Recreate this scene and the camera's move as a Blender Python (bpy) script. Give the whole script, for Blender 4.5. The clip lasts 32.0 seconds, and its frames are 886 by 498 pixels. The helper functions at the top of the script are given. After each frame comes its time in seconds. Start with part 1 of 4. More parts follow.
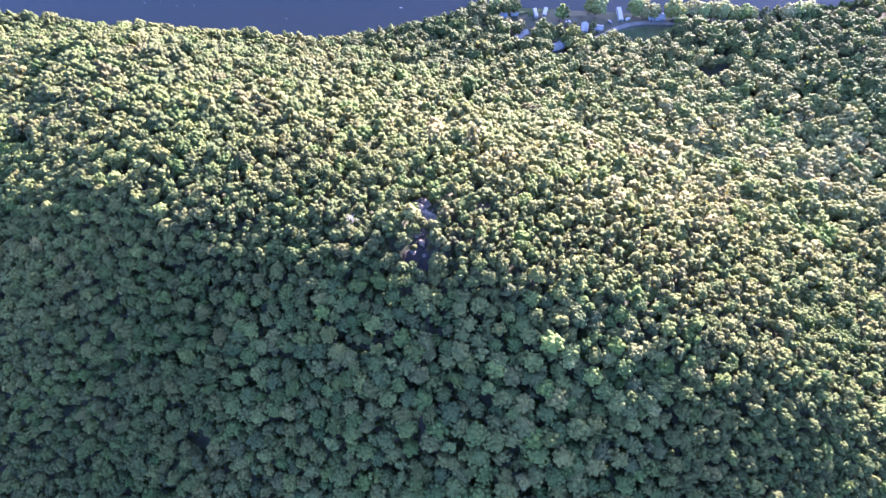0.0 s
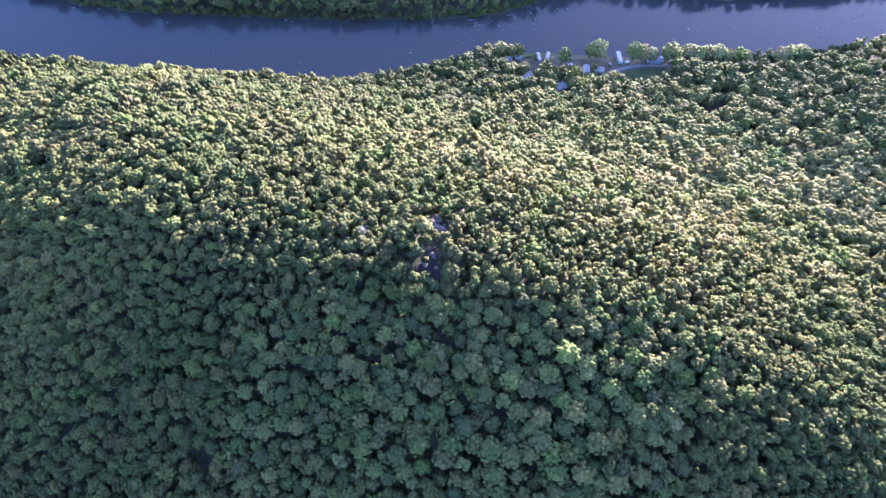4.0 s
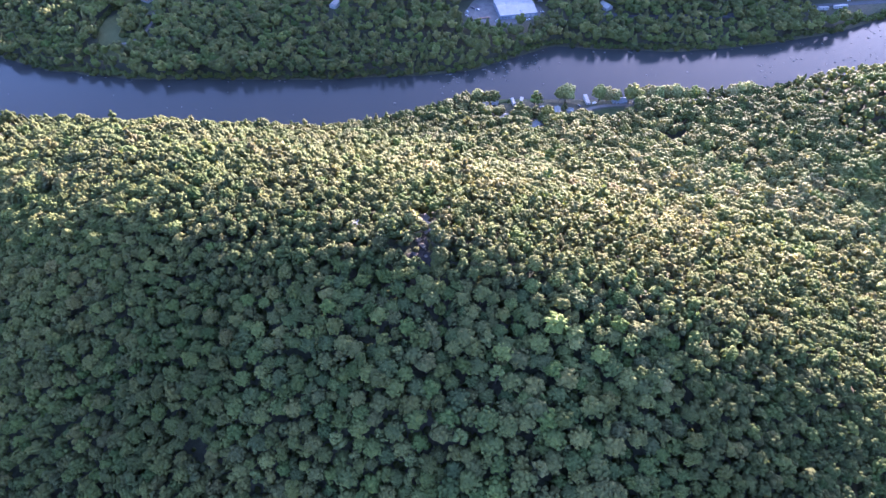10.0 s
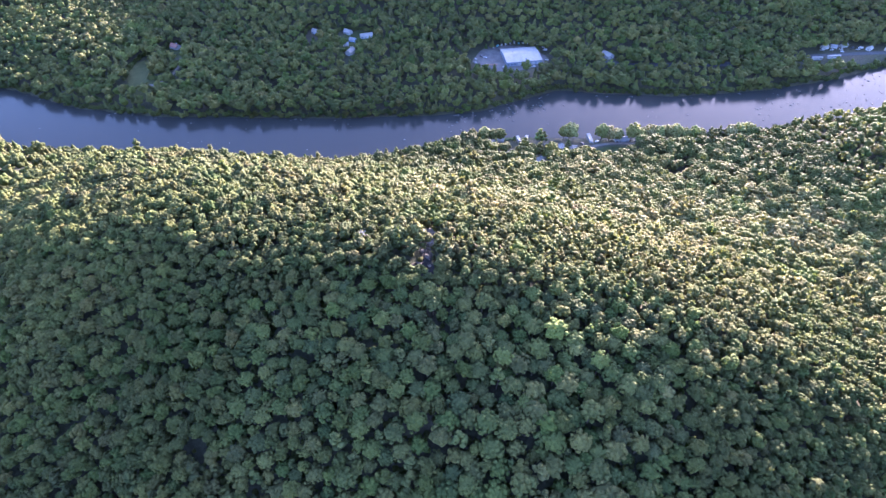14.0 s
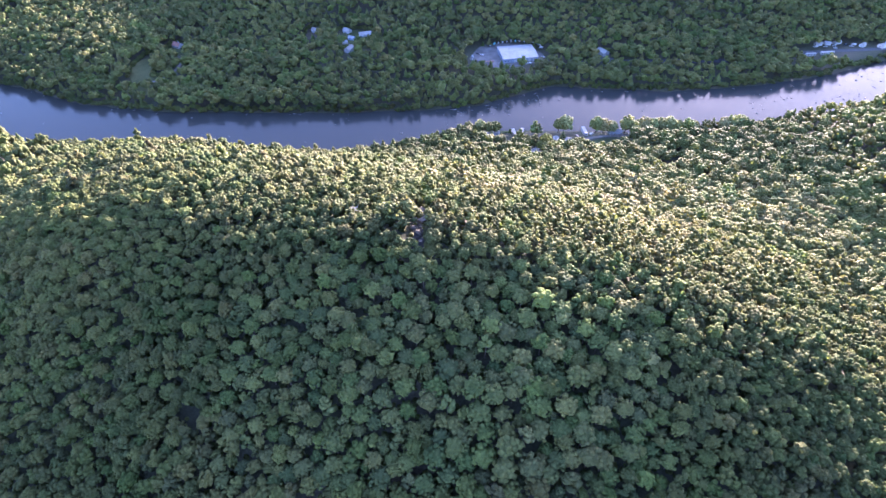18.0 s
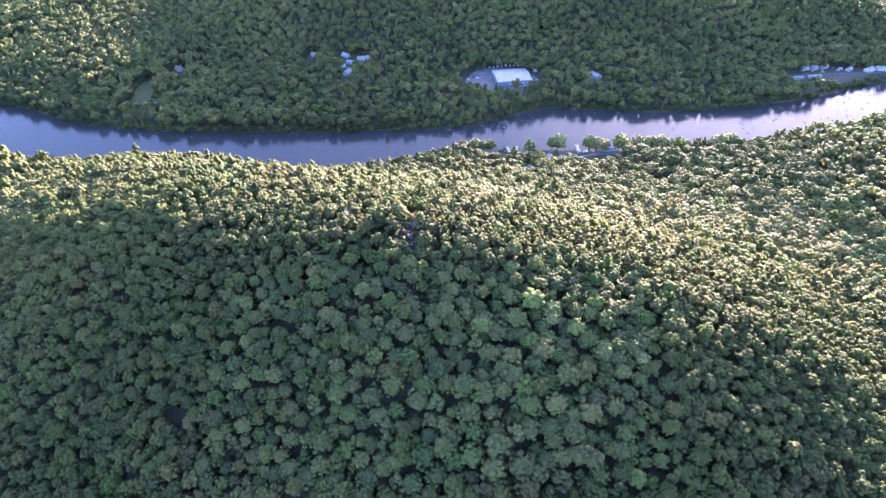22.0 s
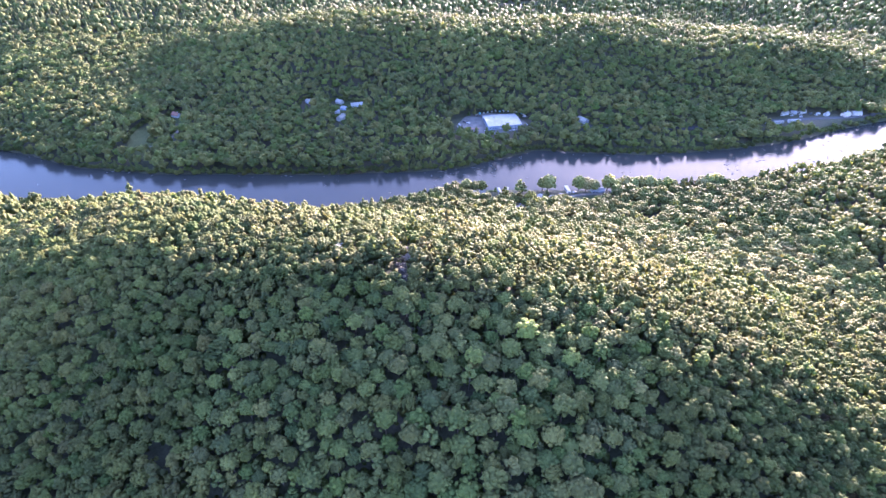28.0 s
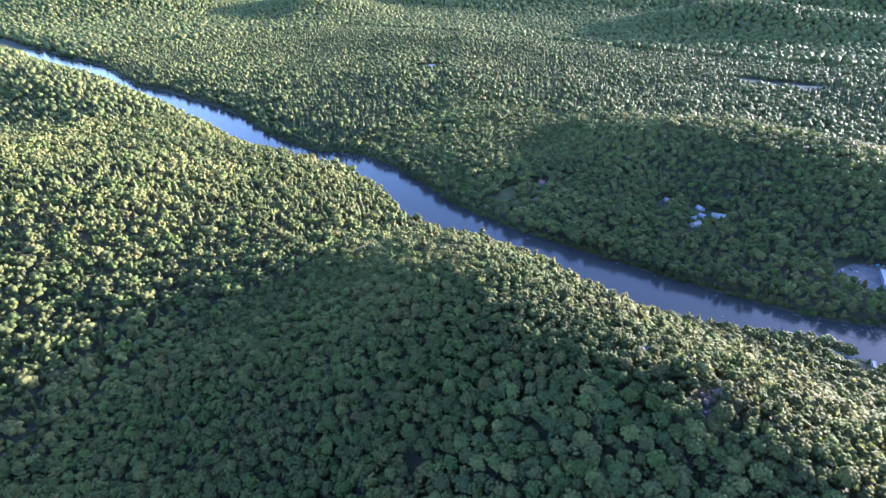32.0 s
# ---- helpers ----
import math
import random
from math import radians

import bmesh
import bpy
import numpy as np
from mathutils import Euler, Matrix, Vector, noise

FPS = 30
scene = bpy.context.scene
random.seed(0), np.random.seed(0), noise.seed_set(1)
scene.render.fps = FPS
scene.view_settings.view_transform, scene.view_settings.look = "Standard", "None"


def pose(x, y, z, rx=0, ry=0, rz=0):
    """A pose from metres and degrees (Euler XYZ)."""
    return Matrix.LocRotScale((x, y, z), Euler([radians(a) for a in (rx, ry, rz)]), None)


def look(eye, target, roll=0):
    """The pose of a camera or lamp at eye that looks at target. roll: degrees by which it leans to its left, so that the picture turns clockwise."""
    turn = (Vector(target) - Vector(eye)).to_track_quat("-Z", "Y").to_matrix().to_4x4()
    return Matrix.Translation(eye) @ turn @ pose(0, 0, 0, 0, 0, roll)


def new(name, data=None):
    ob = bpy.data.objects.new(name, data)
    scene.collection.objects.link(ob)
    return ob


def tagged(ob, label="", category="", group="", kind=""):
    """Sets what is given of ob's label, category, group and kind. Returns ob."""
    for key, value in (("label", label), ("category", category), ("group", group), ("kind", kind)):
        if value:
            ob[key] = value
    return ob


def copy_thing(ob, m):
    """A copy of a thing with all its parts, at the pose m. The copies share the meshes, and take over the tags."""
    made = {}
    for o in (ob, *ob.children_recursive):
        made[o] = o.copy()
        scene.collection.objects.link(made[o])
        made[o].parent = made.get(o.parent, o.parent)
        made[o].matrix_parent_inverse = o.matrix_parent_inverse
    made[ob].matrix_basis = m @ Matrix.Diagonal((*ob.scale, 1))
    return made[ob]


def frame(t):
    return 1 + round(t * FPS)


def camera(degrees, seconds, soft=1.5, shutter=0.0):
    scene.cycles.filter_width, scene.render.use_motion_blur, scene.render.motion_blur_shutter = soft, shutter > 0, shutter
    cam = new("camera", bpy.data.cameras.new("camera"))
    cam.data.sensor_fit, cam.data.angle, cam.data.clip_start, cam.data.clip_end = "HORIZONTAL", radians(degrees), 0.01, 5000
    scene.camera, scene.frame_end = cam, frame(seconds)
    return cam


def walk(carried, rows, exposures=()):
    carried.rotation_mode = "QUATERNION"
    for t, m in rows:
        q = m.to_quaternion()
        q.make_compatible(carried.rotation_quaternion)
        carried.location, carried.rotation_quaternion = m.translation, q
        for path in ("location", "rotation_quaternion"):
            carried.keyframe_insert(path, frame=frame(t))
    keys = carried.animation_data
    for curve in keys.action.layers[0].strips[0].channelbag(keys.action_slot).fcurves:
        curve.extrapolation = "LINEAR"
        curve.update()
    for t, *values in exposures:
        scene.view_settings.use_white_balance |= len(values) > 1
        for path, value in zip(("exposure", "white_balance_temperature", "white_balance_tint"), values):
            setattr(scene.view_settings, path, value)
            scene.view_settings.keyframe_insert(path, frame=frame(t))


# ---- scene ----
cam = camera(78.54, 32.0, soft=1.5)


def aim(x, y, z, yaw, pitch, roll):
    return pose(x, y, z, 0, 0, yaw) @ pose(0, 0, 0, 90 + pitch, 0, 0) @ pose(0, 0, 0, 0, 0, roll)


# seconds, x, y, z, yaw, pitch, roll
PATH = [
    (0.0, 1.52, 91.33, 350.73, -0.143, -68.189, 1.785),
    (0.5, 0.06, 89.73, 349.48, -0.060, -67.410, 1.767),
    (1.0, -1.16, 87.86, 347.96, 0.071, -66.558, 1.705),
    (1.5, -2.08, 85.41, 346.45, 0.270, -65.604, 1.563),
    (2.0, -2.31, 82.29, 344.75, 0.513, -64.616, 1.351),
    (2.5, -2.12, 79.99, 343.79, 0.697, -64.023, 1.126),
    (4.5, -2.69, 64.21, 337.89, 0.617, -60.554, 0.794),
    (5.0, -2.36, 60.38, 336.84, -1.007, -59.847, 0.723),
    (5.5, -2.32, 55.81, 335.64, -1.503, -59.060, 0.648),
    (6.0, -2.51, 51.39, 334.35, -1.537, -58.315, 0.555),
    (6.5, -2.60, 47.02, 333.10, -1.544, -57.588, 0.466),
    (7.0, -2.81, 42.46, 331.63, -1.599, -56.797, 0.432),
    (7.5, -2.93, 38.14, 330.43, -1.514, -56.064, 0.397),
    (8.0, -2.83, 33.97, 329.13, -1.455, -55.320, 0.296),
    (8.5, -2.90, 29.51, 327.89, -1.470, -54.532, 0.240),
    (9.0, -2.51, 25.62, 326.79, -1.300, -53.824, 0.103),
    (9.5, -2.24, 21.94, 325.69, -1.197, -52.961, 0.004),
    (10.0, -2.16, 18.29, 324.48, -1.205, -52.007, -0.020),
    (10.5, -1.87, 14.90, 323.24, -1.099, -51.149, -0.076),
    (11.0, -1.75, 11.74, 321.96, -0.985, -50.364, -0.092),
    (11.5, -1.15, 8.52, 320.67, -0.690, -49.586, -0.197),
    (12.0, -0.81, 5.72, 319.45, -0.472, -48.879, -0.220),
    (12.5, -0.48, 2.86, 318.20, -0.215, -48.155, -0.298),
    (13.0, -0.00, 0.00, 317.00, -0.000, -47.418, -0.356),
    (13.5, 0.41, -2.57, 315.82, 0.176, -46.728, -0.380),
    (14.0, 0.92, -5.16, 314.45, 0.346, -45.982, -0.424),
    (14.5, 1.71, -7.67, 313.13, 0.511, -45.631, -0.525),
    (16.5, 5.07, -16.36, 308.24, 0.816, -45.318, -0.712),
    (17.0, 5.74, -18.26, 307.01, 0.806, -45.151, -0.721),
    (17.5, 6.86, -20.19, 305.82, 0.825, -45.017, -0.791),
    (18.0, 7.71, -22.06, 304.91, 0.811, -44.904, -0.784),
    (18.5, 8.59, -23.95, 303.82, 0.795, -44.784, -0.784),
    (19.0, 9.36, -25.68, 302.66, 0.791, -44.697, -0.742),
    (19.5, 10.14, -27.47, 301.36, 0.854, -44.601, -0.769),
    (20.0, 10.87, -28.97, 299.92, 0.874, -44.484, -0.781),
    (20.5, 11.26, -30.01, 298.87, 0.786, -43.562, -0.757),
    (21.0, 11.65, -31.09, 297.66, 0.679, -42.301, -0.733),
    (21.5, 12.10, -32.47, 296.38, 0.723, -41.602, -0.753),
    (22.0, 12.33, -33.55, 294.92, 0.712, -41.558, -0.668),
    (22.5, 12.53, -34.84, 293.42, 0.819, -41.497, -0.609),
    (23.0, 12.45, -35.52, 292.39, 1.342, -41.529, -0.581),
    (23.5, 12.67, -36.39, 291.38, 2.996, -41.547, -0.550),
    (24.0, 12.91, -37.20, 290.38, 4.726, -41.556, -0.541),
    (24.5, 12.97, -38.10, 289.64, 5.327, -41.545, -0.566),
    (25.0, 12.83, -39.05, 289.10, 5.115, -41.534, -0.553),
    (25.5, 13.02, -39.51, 288.82, 3.567, -41.505, -0.504),
    (27.5, 11.93, -39.00, 287.97, -0.162, -40.664, -0.356),
    (28.0, 12.02, -38.85, 287.93, -0.388, -36.452, -0.312),
    (28.5, 11.95, -39.13, 287.51, -0.578, -32.955, -0.274),
    (29.0, 11.21, -38.90, 287.30, 4.030, -32.981, -0.211),
    (29.5, 11.44, -38.36, 286.09, 16.911, -32.939, -0.112),
    (30.0, 12.92, -37.45, 284.40, 29.263, -32.797, -0.080),
    (30.5, 12.85, -37.04, 284.50, 33.724, -32.523, 0.006),
    (31.0, 12.88, -36.86, 284.59, 35.771, -31.714, 0.035),
    (31.5, 12.94, -36.61, 284.63, 37.221, -30.698, 0.049),
    (32.0, 12.68, -36.40, 284.78, 37.987, -27.288, 0.043),
]
EXPOSURES = [(0.0, 4.42, 4600, 46), (2.0, 4.12, 4560, 46), (6.0, 4.1, 4650, 45), (13.0, 4.18, 4820, 45), (21.0, 4.35, 4880, 46), (28.0, 4.5, 4950, 46), (29.0, 4.35, 4950, 46), (30.0, 3.6, 4680, 35), (32.0, 3.8, 4550, 33)]
walk(cam, [(r[0], aim(*r[1:])) for r in PATH], EXPOSURES)

# ---- light ----
SUN_AZ, SUN_EL = 24.0, 8.2      # degrees right of +y, above the horizon
world = bpy.data.worlds.new("world")
scene.world = world
world.use_nodes = True
wn = world.node_tree
sky = wn.nodes.new("ShaderNodeTexSky")
sky.sky_type = "NISHITA"
sky.sun_disc = False
sky.sun_elevation, sky.sun_rotation = radians(SUN_EL), radians(SUN_AZ)
sky.air_density, sky.dust_density, sky.ozone_density = 1.0, 1.7, 1.2
back = wn.nodes["Background"]
back.inputs["Strength"].default_value = 0.1
wn.links.new(sky.outputs["Color"], back.inputs["Color"])
sun_data = bpy.data.lights.new("sun", "SUN")
sun_data.energy, sun_data.angle, sun_data.color = 5.0, radians(0.6), (1.0, 0.77, 0.44)
sun = new("sun", sun_data)
az, el = radians(SUN_AZ), radians(SUN_EL)
sun.matrix_world = look((math.sin(az) * math.cos(el) * 100, math.cos(az) * math.cos(el) * 100, math.sin(el) * 100), (0, 0, 0))


# ---- materials ----
def material(name, rough=0.8, spec=0.3, metal=0.0):
    m = bpy.data.materials.new(name)
    m.use_nodes = True
    b = m.node_tree.nodes["Principled BSDF"]
    b.inputs["Roughness"].default_value = rough
    b.inputs["Specular IOR Level"].default_value = spec
    b.inputs["Metallic"].default_value = metal
    return m, m.node_tree, b


def noise_node(nt, scale, detail=4.0, rough=0.6, coord="Object"):
    c = nt.nodes.new("ShaderNodeTexCoord")
    n = nt.nodes.new("ShaderNodeTexNoise")
    n.inputs["Scale"].default_value = scale
    n.inputs["Detail"].default_value = detail
    n.inputs["Roughness"].default_value = rough
    nt.links.new(c.outputs[coord], n.inputs["Vector"])
    return n


def ramp_node(nt, source, stops):
    r = nt.nodes.new("ShaderNodeValToRGB")
    while len(r.color_ramp.elements) < len(stops):
        r.color_ramp.elements.new(0.5)
    for e, (p, c) in zip(r.color_ramp.elements, stops):
        e.position, e.color = p, (*c, 1)
    nt.links.new(source, r.inputs["Fac"])
    return r


def mix_node(nt, kind, fac, a, b):
    m = nt.nodes.new("ShaderNodeMix")
    m.data_type, m.blend_type = "RGBA", kind
    if isinstance(fac, (int, float)):
        m.inputs[0].default_value = fac
    else:
        nt.links.new(fac, m.inputs[0])
    for sock, v in ((m.inputs[6], a), (m.inputs[7], b)):
        if isinstance(v, tuple):
            sock.default_value = (*v, 1)
        else:
            nt.links.new(v, sock)
    return m.outputs[2]


def bump_on(nt, bsdf, height, strength, distance):
    b = nt.nodes.new("ShaderNodeBump")
    b.inputs["Strength"].default_value = strength
    b.inputs["Distance"].default_value = distance
    nt.links.new(height, b.inputs["Height"])
    nt.links.new(b.outputs["Normal"], bsdf.inputs["Normal"])
    return b


def surface(name, c1, c2, scale, rough=0.8, spec=0.3, metal=0.0, bump=0.3, fine=8.0, dist=0.05):
    """Two tones in broad patches with a finer grain over them, and a fine relief."""
    m, nt, b = material(name, rough, spec, metal)
    broad = noise_node(nt, scale)
    grain = noise_node(nt, scale * fine, 5.0, 0.7)
    base = ramp_node(nt, broad.outputs["Fac"], [(0.35, c1), (0.65, c2)]).outputs["Color"]
    tone = ramp_node(nt, grain.outputs["Fac"], [(0.3, (0.72, 0.72, 0.72)), (0.7, (1.15, 1.15, 1.15))]).outputs["Color"]
    nt.links.new(mix_node(nt, "MULTIPLY", 1.0, base, tone), b.inputs["Base Color"])
    bump_on(nt, b, grain.outputs["Fac"], bump, dist)
    return m


def leaf_material(name, stops, gloss=0.65, spec=0.06, through_leaf=0.36):
    m, nt, b = material(name, gloss, spec)
    at = nt.nodes.new("ShaderNodeAttribute")
    at.attribute_name = "tint"
    info = nt.nodes.new("ShaderNodeObjectInfo")
    add = nt.nodes.new("ShaderNodeMath")
    add.operation = "MULTIPLY_ADD"
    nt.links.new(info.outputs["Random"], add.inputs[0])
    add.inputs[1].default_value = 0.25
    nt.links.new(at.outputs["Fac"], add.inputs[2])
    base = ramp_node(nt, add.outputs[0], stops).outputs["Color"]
    kind = nt.nodes.new("ShaderNodeAttribute")
    kind.attribute_name = "hue"
    cast = ramp_node(nt, kind.outputs["Fac"], [(0.0, (0.76, 1.0, 0.68)), (0.3, (0.90, 1.02, 0.84)), (0.6, (1.0, 1.02, 0.92)), (0.85, (1.05, 1.0, 0.94)), (1.0, (1.10, 0.98, 0.98))]).outputs["Color"]
    base = mix_node(nt, "MULTIPLY", 1.0, base, cast)
    grain = noise_node(nt, 2.2, 4.0, 0.75)
    tone = ramp_node(nt, grain.outputs["Fac"], [(0.34, (0.78, 0.79, 0.78)), (0.66, (1.15, 1.14, 1.12))]).outputs["Color"]
    col = mix_node(nt, "MULTIPLY", 1.0, base, tone)
    geo = nt.nodes.new("ShaderNodeNewGeometry")
    spray = ramp_node(nt, geo.outputs["Random Per Island"], [(0.0, (0.88, 0.89, 0.88)), (0.6, (1.0, 1.0, 1.0)), (1.0, (1.1, 1.09, 1.06))]).outputs["Color"]
    col = mix_node(nt, "MULTIPLY", 1.0, col, spray)
    nt.links.new(col, b.inputs["Base Color"])
    bump_on(nt, b, grain.outputs["Fac"], 1.0, 1.0)
    tr = nt.nodes.new("ShaderNodeBsdfTranslucent")
    nt.links.new(mix_node(nt, "MULTIPLY", 1.0, col, (1.3, 1.25, 0.8)), tr.inputs["Color"])
    mx = nt.nodes.new("ShaderNodeMixShader")
    mx.inputs[0].default_value = through_leaf
    nt.links.new(b.outputs[0], mx.inputs[1])
    nt.links.new(tr.outputs[0], mx.inputs[2])
    nt.links.new(mx.outputs[0], nt.nodes["Material Output"].inputs["Surface"])
    return m


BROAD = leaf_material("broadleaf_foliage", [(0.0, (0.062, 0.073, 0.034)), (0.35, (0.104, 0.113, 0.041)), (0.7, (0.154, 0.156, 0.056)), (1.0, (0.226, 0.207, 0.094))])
NEEDLE = leaf_material("conifer_foliage", [(0.0, (0.064, 0.074, 0.038)), (0.5, (0.112, 0.119, 0.050)), (1.0, (0.164, 0.162, 0.072))], 0.7, 0.05, 0.3)
BARK = surface("bark", (0.10, 0.075, 0.055), (0.17, 0.14, 0.11), 1.2, 0.9, 0.2, 0, 0.6)


def ground_material():
    m, nt, b = material("forest_floor", 0.95, 0.15)
    broad = noise_node(nt, 0.02, 5.0)
    grain = noise_node(nt, 0.6, 6.0, 0.7)
    base = ramp_node(nt, broad.outputs["Fac"], [(0.3, (0.046, 0.052, 0.028)), (0.55, (0.060, 0.058, 0.034)), (0.75, (0.078, 0.064, 0.044))]).outputs["Color"]
    tone = ramp_node(nt, grain.outputs["Fac"], [(0.3, (0.6, 0.6, 0.6)), (0.7, (1.2, 1.2, 1.2))]).outputs["Color"]
    nt.links.new(mix_node(nt, "MULTIPLY", 1.0, base, tone), b.inputs["Base Color"])
    bump_on(nt, b, grain.outputs["Fac"], 0.5, 0.4)
    return m


def water_material():
    m, nt, b = material("river_water", 0.13, 0.16)
    b.inputs["Base Color"].default_value = (0.030, 0.031, 0.028, 1)
    b.inputs["IOR"].default_value = 1.33
    c = nt.nodes.new("ShaderNodeTexCoord")
    mp = nt.nodes.new("ShaderNodeMapping")
    mp.inputs["Scale"].default_value = (0.25, 0.7, 1.0)
    nt.links.new(c.outputs["Object"], mp.inputs["Vector"])
    n = nt.nodes.new("ShaderNodeTexNoise")
    n.inputs["Scale"].default_value, n.inputs["Detail"].default_value = 1.0, 4.0
    nt.links.new(mp.outputs[0], n.inputs["Vector"])
    bump_on(nt, b, n.outputs["Fac"], 0.3, 0.25)
    return m


FLOOR = ground_material()
WATER = water_material()
GRASS = surface("mown_grass", (0.040, 0.050, 0.020), (0.062, 0.070, 0.030), 0.08, 0.95, 0.03, 0, 0.5, 12, 0.1)
GRAVEL = surface("gravel", (0.10, 0.09, 0.078), (0.155, 0.14, 0.122), 0.1, 0.95, 0.08, 0, 0.5, 14)
ROCK = surface("granite", (0.10, 0.086, 0.070), (0.21, 0.18, 0.145), 0.35, 0.9, 0.15, 0, 0.8, 7, 0.15)


# ---- mesh helpers ----
def part(name, bm, mat, parent=None, label=""):
    """Link a bmesh, or a finished mesh, as one object under its parent."""
    if isinstance(bm, bpy.types.Mesh):
        me = bm
    else:
        me = bpy.data.meshes.new(name)
        bm.to_mesh(me)
        bm.free()
    if mat and not me.materials:
        me.materials.append(mat)
    ob = new(name, me)
    if parent:
        ob.parent = parent
    if label:
        ob["label"] = label
    return ob


def thing(name, m, label, category, group=""):
    e = new(name)
    e.matrix_world = m
    return tagged(e, label, category, group)


def np_mesh(name, verts, faces, tint=None, smooth=False, hue=None):
    """A mesh from arrays of vertices and of faces that all have the same number of corners."""
    me = bpy.data.meshes.new(name)
    verts, faces = np.asarray(verts, np.float32), np.asarray(faces, np.int32)
    k = faces.shape[1]
    me.vertices.add(len(verts))
    me.vertices.foreach_set("co", verts.ravel())
    me.loops.add(faces.size)
    me.loops.foreach_set("vertex_index", faces.ravel())
    me.polygons.add(len(faces))
    me.polygons.foreach_set("loop_start", np.arange(0, faces.size, k, dtype=np.int32))
    if smooth:
        me.polygons.foreach_set("use_smooth", np.ones(len(faces), bool))
    me.update(calc_edges=True)
    if tint is not None:
        a = me.attributes.new("tint", "FLOAT", "POINT")
        a.data.foreach_set("value", np.asarray(tint, np.float32))
    if hue is not None:
        a = me.attributes.new("hue", "FLOAT", "POINT")
        a.data.foreach_set("value", np.asarray(hue, np.float32))
    return me


def box_bm(sx, sy, sz, bevel=0.0, at=(0, 0, 0)):
    bm = bmesh.new()
    bmesh.ops.create_cube(bm, size=1.0, matrix=Matrix.Translation((at[0], at[1], at[2] + sz / 2)) @ Matrix.Diagonal((sx, sy, sz, 1)))
    if bevel:
        bmesh.ops.bevel(bm, geom=list(bm.edges), offset=bevel, segments=1, affect="EDGES")
    return bm


# ---- the lie of the land ----
FAR_BANK = [(-5000, 900), (-2500, 760), (-2000, 738), (-1880, 714), (-1591, 650), (-1436, 660), (-1178, 640), (-1060, 627), (-880, 570), (-734, 556), (-657, 592), (-562, 577), (-475, 545),
            (-400, 512), (-300, 494), (-209, 491), (-100, 490), (-13, 495), (40, 503), (72, 519), (127, 546), (166, 539), (256, 531), (352, 542), (444, 565), (517, 596), (700, 660), (1000, 760), (5000, 1500)]
NEAR_BANK = [(-5000, 780), (-2500, 650), (-1745, 603), (-1405, 577), (-1123, 538), (-900, 494), (-813, 489), (-678, 510), (-602, 514), (-500, 480), (-414, 432), (-290, 417),
             (-183, 412), (-95, 409), (-26, 428), (40, 454), (119, 453), (263, 449), (445, 490), (560, 540), (700, 600), (1000, 690), (5000, 1400)]


def along(table, x):
    a = np.array(table, float)
    return np.interp(x, a[:, 0], a[:, 1])


def bump_hill(x, y, cx, cy, h, rx, ry, turn=0.0):
    c, s = math.cos(radians(turn)), math.sin(radians(turn))
    u, v = (x - cx) * c + (y - cy) * s, -(x - cx) * s + (y - cy) * c
    return h * np.exp(-((u / rx) ** 2) - (v / ry) ** 2)


CREST = [(-430, 18), (-345, 30), (-270, 56), (-200, 84), (-120, 90), (-20, 93), (60, 89), (110, 83), (165, 74), (230, 46), (300, 16), (380, 4)]
# levelled ground: centre, half lengths, height
PADS = [(130, 437, 115, 22, 3.2), (78, 608, 64, 46, 8.0), (485, 616, 95, 22, 8.0), (-112, 634, 40, 36, 17.0), (-335, 600, 45, 40, 10.0), (193, 603, 14, 12, 10.0), (190, 1250, 75, 45, 6.0)]


